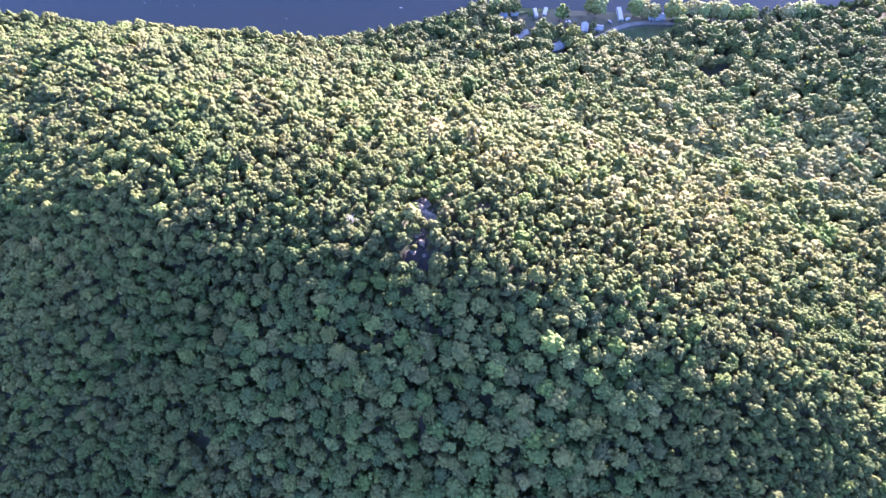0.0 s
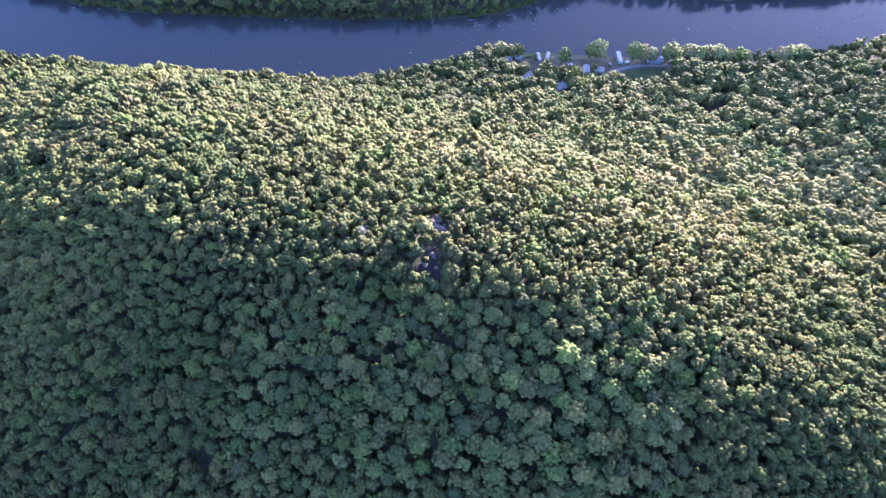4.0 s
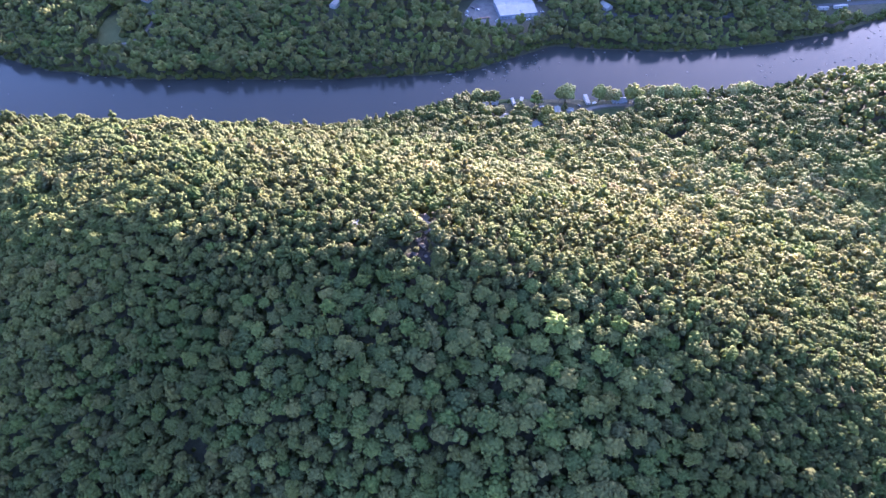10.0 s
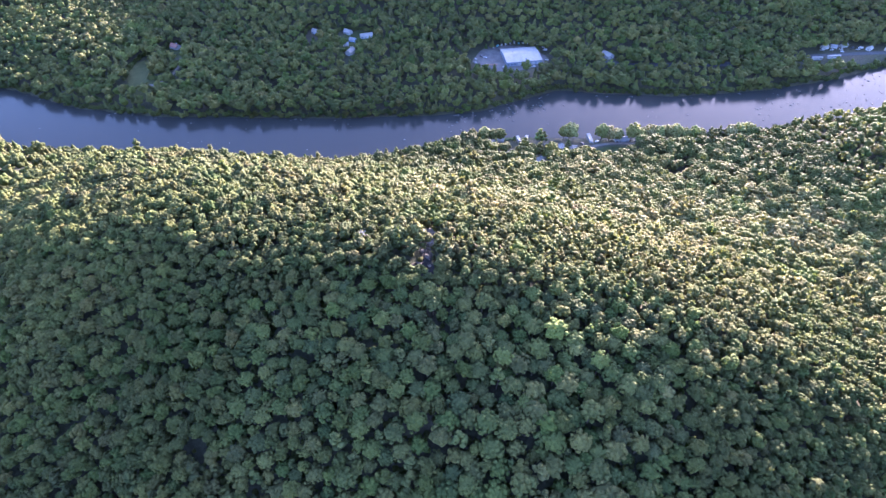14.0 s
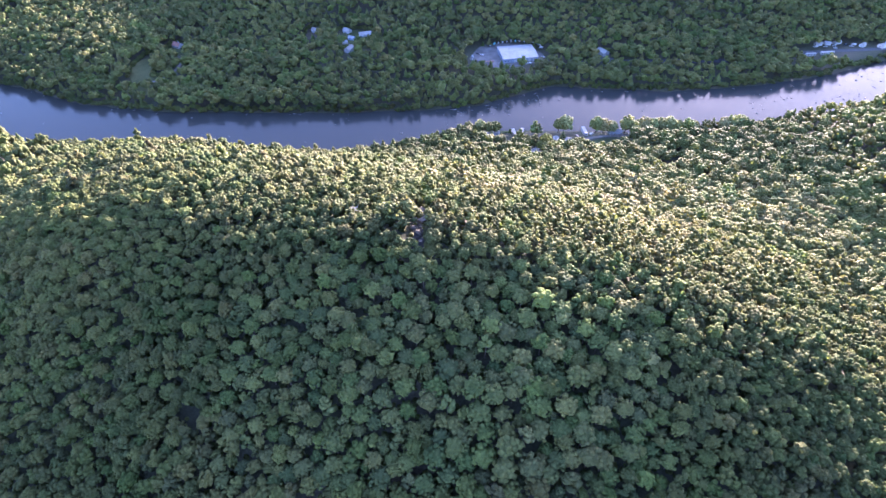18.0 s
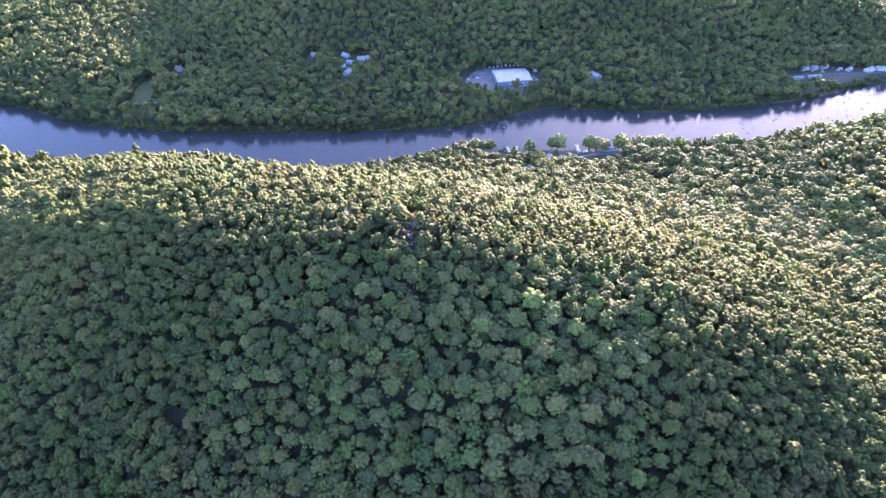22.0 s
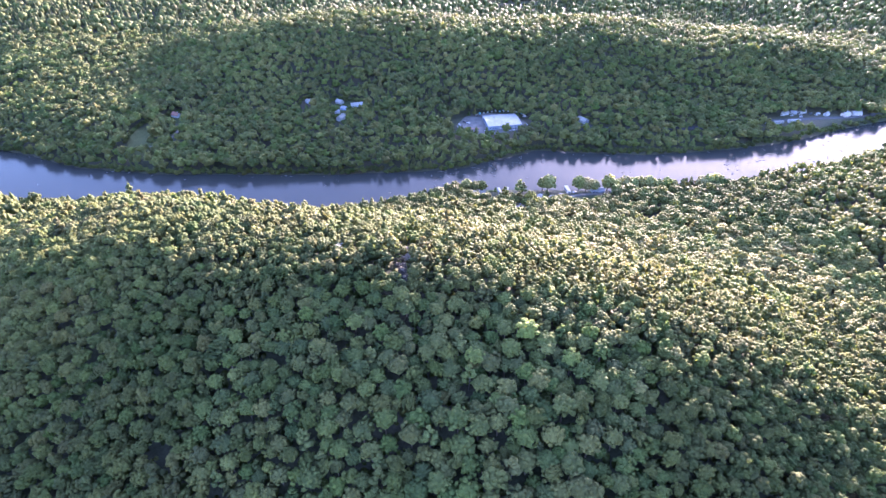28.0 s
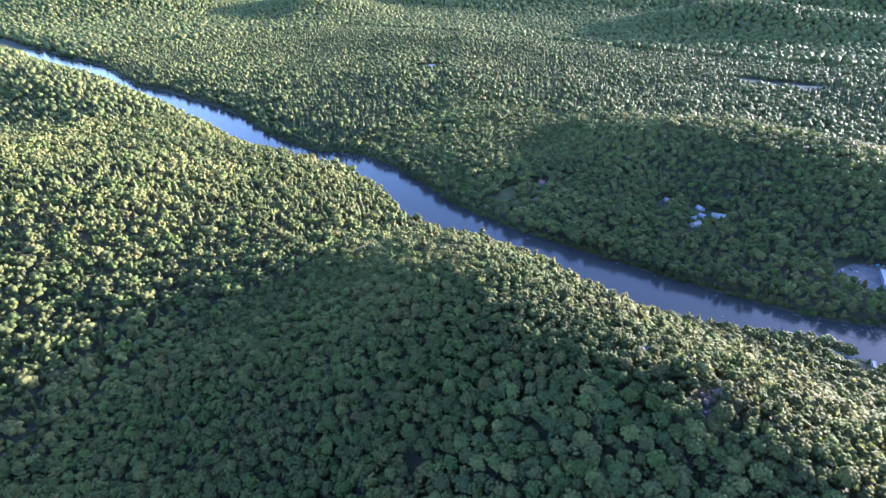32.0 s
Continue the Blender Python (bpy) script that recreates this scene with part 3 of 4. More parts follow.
valley, valley_r = packed(rng, valley, 4.15 * rng.uniform(0.75, 1.35, len(valley)) * (0.85 + 0.3 * patchy(valley[:, 0], valley[:, 1], 60, 45)), 0.65)
woods("valley_forest", "forest on the slopes along the river", valley, MID_BROAD, FAR_PINE, valley_r * 1.1, few_pines, rng, 9.5, 1.6)

under = scatter(rng, -40, 160, -120, 50, 7.2)
woods("foot_forest", "shaded forest at the foot of the near ridge", under, NEAR_BROAD, NEAR_PINE, 4.6, few_pines, rng)
below = scatter(rng, -40, 420, -150, 50, 7.6)
below = below[(below[:, 0] > 160) | (below[:, 1] < -120)]
side = scatter(rng, 350, 420, 48, 120, 8.4)
more = scatter(rng, -335, -40, -150, -70, 8.4)
woods("lower_forest", "forest on the lower slope behind the ridge", np.concatenate([below, side, more]), MID_BROAD, FAR_PINE, 5.0, few_pines, rng)

# low growth on the forest floor, seen through the gaps between the crowns
low = scatter(rng, -150, 180, 70, 235, 3.4)
gap = np.zeros(len(low), bool)
crowns_xy, crowns_r = near[:, :2], near_r
for a in range(0, len(low), 500):
    away = np.sqrt(((low[a:a + 500, None, :2] - crowns_xy[None]) ** 2).sum(2)) - crowns_r[None]
    gap[a:a + 500] = away.min(1) > -1.4
low = low[gap]
woods("undergrowth", "saplings and brush on the shaded forest floor", low, FAR_BROAD, REMOTE_PINE, 1.9 * rng.uniform(0.7, 1.3, len(low)), lambda x, y: 0 * x + 0.15, rng, 1.5, 0.8)

# low growth hanging over both banks
bx = np.concatenate([np.arange(-1100, 640, 4.6), np.arange(-1100, 640, 4.6)]) + rng.uniform(-1.5, 1.5, 2 * len(np.arange(-1100, 640, 4.6)))
half = len(bx) // 2
by = np.concatenate([along(NEAR_BANK, bx[:half]) - rng.uniform(0.5, 5, half), along(FAR_BANK, bx[half:]) + rng.uniform(0.5, 6, half)])
keep = ~((bx > 25) & (bx < 275) & (by < 470))
brush = np.stack([bx, by, np.maximum(land(bx, by), 0.2)], 1)[keep]
woods("bank_thicket", "brush and small trees hanging over the river banks", brush, MID_BROAD, FAR_PINE, 3.6, lambda x, y: 0 * x, rng, 1.0, 1.6)

# low growth closing the forest edge round the clearings across the river
ex, ey = [], []
for cx, cy, a, b, turn in OPENINGS:
    if 540 < cy < 700 and a < 50:
        c, s = math.cos(radians(turn)), math.sin(radians(turn))
        for k in np.arange(0, 6.283, 3.2 / max(a, b)):
            q = rng.uniform(1.02, 1.14)
            u, v = (a * q + 1.5) * math.cos(k), (b * q + 1.5) * math.sin(k)
            if v > -0.3 * b:
                ex.append(cx + u * c - v * s)
                ey.append(cy + u * s + v * c)
ex, ey = np.array(ex), np.array(ey)
free = ~is_open(ex, ey)
ex, ey = ex[free], ey[free]
woods("edge_thicket", "brush closing the forest edge round the clearings", np.stack([ex, ey, land(ex, ey)], 1), MID_BROAD, FAR_PINE, 3.0, lambda x, y: 0 * x, rng, 0.6, 0.6)

f1 = scatter(rng, -2300, 1000, -300, 2100, 10.8)
inner = ((f1[:, 0] > -1050) & (f1[:, 0] < 700) & (f1[:, 1] < 600) & (f1[:, 1] < along(NEAR_BANK, f1[:, 0]))) | ((f1[:, 0] > -700) & (f1[:, 0] < 760) & (f1[:, 1] < 960) & (f1[:, 1] > along(FAR_BANK, f1[:, 0])))
f1 = f1[~inner & (f1[:, 1] > -0.2 * f1[:, 0] - 300) & (f1[:, 0] < 0.9 * f1[:, 1] + 150)]
woods("distant_forest", "forest on the plain beyond the river", f1, FAR_BROAD, REMOTE_PINE, 5.7 * rng.uniform(0.8, 1.25, len(f1)), many_pines, rng, 8.0, 2.4, depth=0.45)
f2 = scatter(rng, -4700, 2600, 200, 3300, 28)
f2 = f2[~((f2[:, 0] > -2300) & (f2[:, 0] < 1000) & (f2[:, 1] < 2100)) & (f2[:, 0] < 0.9 * f2[:, 1] + 150) & (f2[:, 1] > -0.2 * f2[:, 0] - 300)]
f3 = scatter(rng, -4700, 2600, 3300, 4700, 38)
remote = np.concatenate([f2, f3])
woods("remote_forest", "forest on the hills at the horizon", remote, FAR_BROAD, REMOTE_PINE, np.repeat((14.0, 19.0), (len(f2), len(f3))), few_pines, rng, 5.0, depth=0.45)


# ---- trees that stand as things of their own ----
def crown_meshes(protos, kind, mat, tints, lift, stretch):
    made = []
    for k, (v, f) in enumerate(protos):
        for tint in tints:
            w = v.copy()
            w[:, 2] = w[:, 2] * stretch + lift
            me = np_mesh(kind + "_crown", w, f, np.full(len(w), tint), True, np.full(len(w), 0.1 + 0.8 * ((k * 0.37) % 1.0)))
            me.materials.append(mat)
            made.append(me)
    return made


OWN_BROAD = crown_meshes(BIG_BROAD, "broadleaf", BROAD, (0.0, 0.12, 0.3), 1.15, 1.0)
# full crowns for the camp, backlight painted in by the high tints
OWN_FULL = crown_meshes(BIG_BROAD, "broadleaf", BROAD, (0.55, 0.85), 0.42, 1.25)
# yellow-green crowns, their tint raised to paint in the low sun
OWN_PALE_SUNLIT = crown_meshes(BIG_BROAD[:4], "broadleaf", BROAD, (0.6,), 1.2, 1.0)
OWN_PINE = crown_meshes(NEAR_PINE, "conifer", NEEDLE, (0.2, 0.5), 0.75, 1.2)
TRUNKS = []
for _ in range(4):
    tm = bpy.data.meshes.new("trunk")
    tb = trunk_mesh(rng, 2.1, 0.055, 4, 6)
    tb.to_mesh(tm)
    tb.free()
    tm.materials.append(BARK)
    TRUNKS.append(tm)
TREE_PROTOS = {}


def tree(x, y, r, crowns, label, group="", spin=None, up=0.0):
    """A tree of crown radius r: the first of a shape is built, the others are copies."""
    k = int(rng.integers(0, len(crowns)))
    m = pose(x, y, float(land(x, y)) + up, 0, 0, rng.uniform(0, 360) if spin is None else spin) @ Matrix.Diagonal((r, r, r * rng.uniform(0.9, 1.15), 1))
    key = (crowns[k].name, label)
    if key not in TREE_PROTOS:
        e = thing("conifer_tree" if crowns is OWN_PINE else "broadleaf_tree", Matrix.Identity(4), label, "tree", group)
        part("trunk", TRUNKS[k % 4], None, e)
        part("crown", crowns[k], None, e)
        e.matrix_world = m
        TREE_PROTOS[key] = e
        return e
    e = copy_thing(TREE_PROTOS[key], Matrix.Identity(4))
    e.matrix_basis = m
    return e


for (x, y, z), r in zip(own_places, own_r):
    if rng.uniform() < 0.08:
        tree(x, y, r * 0.85, OWN_PINE, "dark green conifer standing in the shaded hillside forest", "forest trees on the shaded slope")
    else:
        tree(x, y, r * 1.08, OWN_BROAD, "rounded dark green broadleaf tree in the shaded hillside forest", "forest trees on the shaded slope")
# ridge trees whose sunlit look comes partly from a paler crown colour
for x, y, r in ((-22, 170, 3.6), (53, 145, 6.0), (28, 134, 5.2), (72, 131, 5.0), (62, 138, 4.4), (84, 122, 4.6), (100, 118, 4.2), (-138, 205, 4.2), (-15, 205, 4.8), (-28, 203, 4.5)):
    tree(x, y, r, OWN_PALE_SUNLIT, "yellow-green broadleaf tree with low sunlight painted into its pale crown", "sunlit trees on the ridge", up=1.5)
for x, y, r in ((124, 447, 6.0), (118, 446, 4.4), (156, 447, 5.2), (163, 446, 5.0), (170, 445, 4.6), (184, 444, 5.4), (194, 445, 4.2), (203, 446, 5.4), (211, 446, 5.2), (219, 446, 5.4), (227, 446, 5.6), (236, 446, 5.0),
                (245, 446, 5.2), (252, 446, 4.6), (281, 447, 5.0), (290, 448, 5.2), (299, 450, 5.0), (60, 427, 4.6), (50, 428, 4.4), (100, 428, 3.4), (106, 421, 4.0), (119.5, 424, 2.8), (40, 446, 4.2), (135, 415, 4.6), (180, 424, 4.8), (145, 413, 4.4)):
    tree(x, y, r * (1.55 if y > 435 else 1.0), OWN_FULL, "full broadleaf tree on the river bank by the camp", "trees along the camp shore")
for x, y, r in ((93, 438, 4.2), (97, 440, 3.2), (69, 440, 1.6), (119, 428, 2.6), (104, 428, 2.2), (262, 447, 3.4), (270, 447, 3.2)):
    tree(x, y, r * 1.35, OWN_PINE, "dark conifer standing among the camp cabins", "conifers at the camp")

for x, y, r in ((-78, 408, 3.2), (-70, 411, 2.8), (-62, 412, 3.6), (-54, 415, 3.0), (-45, 418, 3.4), (-36, 420, 2.7), (-27, 424, 3.2), (-18, 428, 2.8), (-100, 405, 3.1), (-130, 410, 2.8)):
    tree(x, y, r, OWN_PINE, "dark pointed conifer on the wooded river bank", "conifers on the near bank", up=2.0)

for k in range(16):
    a, q = 2.4 * k, math.sqrt(k / 16)
    tree(-323 + 9 * q * math.cos(a), 575 + 12 * q * math.sin(a), rng.uniform(3.2, 4.8), OWN_BROAD, "rounded tree in a clump inside the clearing", "clump of trees in the clearing", up=-1.5)

RUST = surface("dead_needles", (0.20, 0.085, 0.045), (0.29, 0.14, 0.08), 0.5, 0.9, 0.15)
GREYWOOD = surface("weathered_wood", (0.20, 0.188, 0.17), (0.29, 0.275, 0.25), 1.0, 0.9, 0.2)
for x, y, r in ((10.5, 217, 2.4), (13.5, 215, 1.9), (111.5, 179, 1.5)):
    v, f = NEAR_PINE[int(rng.integers(0, 5))]
    e = thing("dead_conifer", pose(x, y, float(land(x, y)), 0, 0, rng.uniform(0, 360)), "rust-brown dead conifer among green trees on the ridge", "tree", "dead conifers")
    part("trunk", trunk_mesh(rng, 2.4 * r, 0.06 * r), BARK, e)
    me = np_mesh("crown", v * (r, r, r) + (0, 0, 0.7 * r), f)
    part("crown", me, RUST, e)
e = thing("dead_tree", pose(-44, 201, float(land(-44, 201)) + 1, 4, 6, 30), "bare grey dead tree with spread branches", "tree")
part("trunk", trunk_mesh(rng, 12.0, 0.28, 0), GREYWOOD, e)
for k in range(11):
    a, z, ln = 6.283 * k / 11 + rng.uniform(-0.2, 0.2), rng.uniform(8.5, 11.5), rng.uniform(2.4, 4.4)
    bm = bmesh.new()
    bmesh.ops.create_cone(bm, cap_ends=True, segments=5, radius1=0.13, radius2=0.03, depth=ln, matrix=Matrix.Translation((0, 0, ln / 2)))
    br = part("branch", bm, GREYWOOD, e)
    br.matrix_local = Matrix.Translation((0, 0, z)) @ Matrix.Rotation(a, 4, "Z") @ Matrix.Rotation(radians(rng.uniform(50, 80)), 4, "Y")

for x, y, up, ln in ((-386, 43, 2.0, 13.0), (-380, 36, 1.0, 11.0), (-374, 27, 1.0, 12.0), (-369, 22, 0.5, 10.0)):
    e = thing("dead_tree", pose(x, y, float(land(x, y)) + up, rng.uniform(-8, 8), rng.uniform(-8, 8), rng.uniform(0, 360)), "bare grey snag standing in the wooded hollow", "tree", "snags in the hollow")
    part("trunk", trunk_mesh(rng, ln, 0.3, 0), GREYWOOD, e)
    for k in range(7):
        a, z, far = 6.283 * k / 7 + rng.uniform(-0.3, 0.3), ln * rng.uniform(0.55, 0.95), rng.uniform(1.5, 3.2)
        bm = bmesh.new()
        bmesh.ops.create_cone(bm, cap_ends=True, segments=5, radius1=0.12, radius2=0.03, depth=far, matrix=Matrix.Translation((0, 0, far / 2)))
        br = part("branch", bm, GREYWOOD, e)
        br.matrix_local = Matrix.Translation((0, 0, z)) @ Matrix.Rotation(a, 4, "Z") @ Matrix.Rotation(radians(rng.uniform(35, 65)), 4, "Y")


# ---- rock ledges on the crest ----
def rock_mesh(rng, sx, sy, sz, sub=3):
    v, f = ICO[sub]
    d = v.copy()
    for k in range(15):
        n = rng.normal(0, 1, 3) * (1, 1, 0.5) if k else np.array((0.08, 0.05, 1.0))
        n /= np.linalg.norm(n)
        lim = rng.uniform(0.45, 0.75) if k else 0.4
        over = np.maximum(d @ n - lim, 0)
        d -= over[:, None] * n
    d *= 1 + 0.05 * np.sin(7 * v[:, :1] + 5 * v[:, 1:2]) + rng.normal(0, 0.015, (len(v), 1))
    return np_mesh("rock_ledge", d * (sx, sy, sz), f)


for x, y, sx, sy, sz, tilt in ((-12, 221, 3.6, 1.8, 1.3, 8), (-9, 219.5, 3.0, 1.6, 1.1, -6), (-7.5, 217, 2.6, 2.0, 1.4, 10), (-11.5, 216, 2.2, 1.7, 1.2, 4), (-10.8, 212.5, 2.4, 1.9, 1.3, 12), (-8, 210, 2.6, 2.2, 1.6, 22),
                               (-5.5, 208, 3.2, 2.6, 1.6, 26), (-3.2, 205.5, 3.0, 2.4, 1.5, 24), (-7, 204, 2.6, 2.0, 1.4, 24), (-11.5, 197, 1.8, 1.4, 1.0, 14), (-9, 193, 1.5, 1.2, 0.9, 10), (-13, 188, 1.7, 1.3, 0.9, 12), (-7.5, 187, 1.3, 1.0, 0.8, 8),
                               (16, 217.5, 1.8, 1.2, 0.8, 5), (19, 216, 1.5, 1.2, 0.8, -4)):
    ob = part("rock_ledge", rock_mesh(rng, sx * 1.45, sy * 1.5, sz * 1.3), ROCK)
    ob.matrix_world = pose(x, y, float(land(x, y)) + sz * 0.6, tilt, rng.uniform(-6, 6), rng.uniform(-25, 25))
    tagged(ob, "bare pale granite ledge breaking through the trees on the crest", "rock", "ledges on the crest")

for k in range(14):
    x, y, s = rng.uniform(-13, -3), rng.uniform(190, 220), rng.uniform(0.4, 1.1)
    ob = part("boulder", rock_mesh(rng, s * 1.5, s * 1.2, s, 2), ROCK)
    ob.matrix_world = pose(x, y, float(land(x, y)) + s * 0.4, rng.uniform(-20, 20), rng.uniform(-20, 20), rng.uniform(0, 360))
    tagged(ob, "broken granite boulder lying below the ledges", "rock", "boulders on the crest")

# ---- stones in the river ----
vs, fs, n = [], [], 0
for k in range(210):
    if k < 60:
        x, across = rng.uniform(0, 110), rng.uniform(0.55, 0.97)
    elif k < 130:
        x, across = rng.uniform(330, 520), rng.uniform(0.2, 0.9)
    else:
        x, across = rng.uniform(-700, 330), rng.choice([rng.uniform(0.93, 0.985), rng.uniform(0.3, 0.95)])
    a, b = float(along(NEAR_BANK, x)), float(along(FAR_BANK, x))
    v, f = ICO[1]
    s = rng.uniform(0.35, 1.1)
    vs.append(v * (s * rng.uniform(0.8, 1.8), s, s * 0.55) * rng.uniform(0.85, 1.15, (len(v), 1)) + (x, a + (b - a) * across, 0.05))
    fs.append(f + n)
    n += len(v)
stones = np_mesh("river_stones", np.concatenate(vs), np.concatenate(fs))
stones.materials.append(surface("wet_stone", (0.05, 0.048, 0.045), (0.12, 0.11, 0.10), 0.6, 0.5, 0.5))
tagged(new("river_stones", stones), "dark wet stones scattered in the shallow river", "stones", kind="stuff")


# ---- open ground, tracks and roads ----
def drape(name, cx, cy, a, b, turn, mat, label, lift=0.22, wob=0.12):
    bm = bmesh.new()
    c, s = math.cos(radians(turn)), math.sin(radians(turn))
    rings = []
    for i in range(8):
        ring = []
        for j in range(40):
            t = 6.283 * j / 40
            q = (i / 7) * (1 + wob * math.sin(3 * t + cx) + 0.6 * wob * math.sin(5 * t + cy))
            u, v = a * q * math.cos(t), b * q * math.sin(t)
            x, y = cx + u * c - v * s, cy + u * s + v * c
            ring.append(bm.verts.new((x, y, float(land(x, y)) + (lift if i < 7 else -0.3))))
        rings.append(ring)
    for p, q in zip(rings, rings[1:]):
        for j in range(40):
            bm.faces.new((p[j], p[(j + 1) % 40], q[(j + 1) % 40], q[j]))
    bmesh.ops.remove_doubles(bm, verts=list(bm.verts), dist=0.001)
    ob = part(name, bm, mat)
    return tagged(ob, label, name.replace("_", " "), kind="structure")


def road(name, pts, width, mat, label, lift=0.3):
    bm = bmesh.new()
    p = np.array(pts, float)
    t = np.linspace(0, len(p) - 1, (len(p) - 1) * 8 + 1)
    x, y = np.interp(t, range(len(p)), p[:, 0]), np.interp(t, range(len(p)), p[:, 1])
    for _ in range(6):
        x[1:-1], y[1:-1] = (x[:-2] + 2 * x[1:-1] + x[2:]) / 4, (y[:-2] + 2 * y[1:-1] + y[2:]) / 4
    dx, dy = np.gradient(x), np.gradient(y)
    ln = np.hypot(dx, dy)
    rows = []
    for i in range(len(x)):
        nx, ny = -dy[i] / ln[i], dx[i] / ln[i]
        row = []
        for q, dz in ((-0.56, -0.25), (-0.5, 0.0), (0, 0.06), (0.5, 0.0), (0.56, -0.25)):
            px, py = x[i] + nx * width * q, y[i] + ny * width * q
            row.append(bm.verts.new((px, py, float(land(px, py)) + lift + dz)))
        rows.append(row)
    for a, b in zip(rows, rows[1:]):
        for k in range(4):
            bm.faces.new((a[k], b[k], b[k + 1], a[k + 1]))
    ob = part(name, bm, mat)
    return tagged(ob, label, "road", kind="structure")


drape("lawn", 58, 450, 34, 6.5, 8, GRASS, "mown green grass on the river bank at the camp")
drape("lawn", 163, 427, 22, 7.5, 4, GRASS, "dark mown grass inside the bend of the camp road")
drape("lawn", 228, 432, 36, 5.5, 2, GRASS, "mown grass beside the camp road")
LOOSE = surface("loose_stone", (0.026, 0.023, 0.020), (0.046, 0.040, 0.034), 0.3, 0.95, 0.2, 0, 0.8, 9, 0.2)
drape("bare_slope", -10, 184, 10, 6.5, 0, LOOSE, "bare stony slope below the ledges", 0.25)
drape("bare_slope", -9, 195, 3.2, 6, 0, LOOSE, "narrow stony gully running down from the ledges", 0.32)
drape("camp_yard", 110, 433, 52, 11, 3, surface("worn_ground", (0.050, 0.050, 0.032), (0.080, 0.074, 0.052), 0.12, 0.95, 0.05), "worn bare ground between the cabins", 0.12)
MEADOW = surface("meadow", (0.058, 0.064, 0.026), (0.085, 0.088, 0.038), 0.06, 0.95, 0.03, 0, 0.5, 12, 0.1)
drape("field", -346, 566, 16, 48, 8, MEADOW, "overgrown grass clearing across the river")
drape("field", -318, 545, 38, 19, 4, MEADOW, "strip of grass along the far bank", 0.3)
drape("field", -109, 633, 31, 30, 0, GRASS, "grass yard round the white-roofed houses")
drape("field", -326, 619, 15, 20, 0, GRASS, "grass yard of the house across the river")
drape("field", -200, 1670, 118, 54, 0, surface("dry_field", (0.16, 0.14, 0.08), (0.22, 0.19, 0.11), 0.02, 0.95, 0.1), "pale dry field beyond the far ridge", 0.6)
drape("field", -1060, 1270, 46, 38, 0, GRASS, "clearing with houses in the far forest", 0.5)
drape("gravel_lot", 78, 607, 48, 36, 6, surface("dirt_lot", (0.085, 0.08, 0.074), (0.14, 0.13, 0.118), 0.1, 0.95, 0.15, 0, 0.5, 14), "pale gravel yard round the low industrial building", 0.2, 0.05)
road("road", [(112, 419), (119, 420), (129, 424), (138, 430.5), (149, 435.5), (160, 438.3), (172, 439.2), (186, 438.6), (226, 439.4), (261, 441.6), (300, 443)], 3.6, GRAVEL, "pale gravel camp road curving past the trailers")
road("road", [(-310, 622), (-312, 605), (-308, 585), (-311, 560), (-322, 549), (-340, 546)], 3.0, GRAVEL, "faint gravel track through the clearing")
ASPHALT = surface("asphalt", (0.045, 0.045, 0.047), (0.065, 0.064, 0.063), 0.1, 0.9, 0.3)
road("road", [(110, 576), (135, 580), (180, 592), (260, 588), (340, 592), (410, 606), (508, 615), (560, 618), (640, 680)], 6.5, ASPHALT, "grey asphalt road along the far bank")

# ---- houses, trailers and vehicles ----
WHITE = surface("white_paint", (0.30, 0.295, 0.285), (0.37, 0.365, 0.35), 0.4, 0.6, 0.25, 0, 0.1)
METAL = surface("white_metal_roof", (0.22, 0.208, 0.19), (0.275, 0.26, 0.238), 0.15, 0.6, 0.2, 0.0, 0.1)
GREYROOF = surface("grey_shingle", (0.20, 0.20, 0.22), (0.29, 0.29, 0.31), 0.5, 0.9, 0.2, 0, 0.5)
REDROOF = surface("red_shingle", (0.20, 0.105, 0.075), (0.27, 0.15, 0.11), 0.5, 0.9, 0.2, 0, 0.5)
TANWALL = surface("tan_siding", (0.42, 0.36, 0.30), (0.52, 0.46, 0.39), 0.5, 0.8, 0.3)
GREYWALL = surface("grey_siding", (0.27, 0.29, 0.32), (0.36, 0.38, 0.41), 0.5, 0.8, 0.3)
BLUEWALL = surface("blue_siding", (0.16, 0.22, 0.32), (0.22, 0.29, 0.40), 0.5, 0.8, 0.3)
DARK = surface("dark_rubber", (0.02, 0.02, 0.02), (0.035, 0.035, 0.035), 2.0, 0.85, 0.3)
STEEL = surface("dull_steel", (0.25, 0.25, 0.26), (0.38, 0.38, 0.39), 1.0, 0.4, 0.5, 0.8)
glass_m, glass_nt, glass_b = material("window_glass", 0.05, 0.6)
glass_b.inputs["Base Color"].default_value = (0.03, 0.04, 0.05, 1)
GLASS = glass_m


def window(parent, m, w, h, trim):
    fr = bmesh.new()
    for sx, sz, cx, cz in ((w + 0.16, 0.1, 0, h / 2 + 0.03), (w + 0.16, 0.12, 0, -h / 2 - 0.04), (0.09, h, -w / 2 - 0.03, 0), (0.09, h, w / 2 + 0.03, 0), (0.06, h, 0, 0)):
        bmesh.ops.create_cube(fr, size=1.0, matrix=Matrix.Translation((cx, 0, cz)) @ Matrix.Diagonal((sx, 0.1, sz, 1)))
    f = part("window", fr, trim, parent)
    f.matrix_local = m
    part("pane", box_bm(w, 0.04, h, at=(0, 0.0, -h / 2)), GLASS, f)


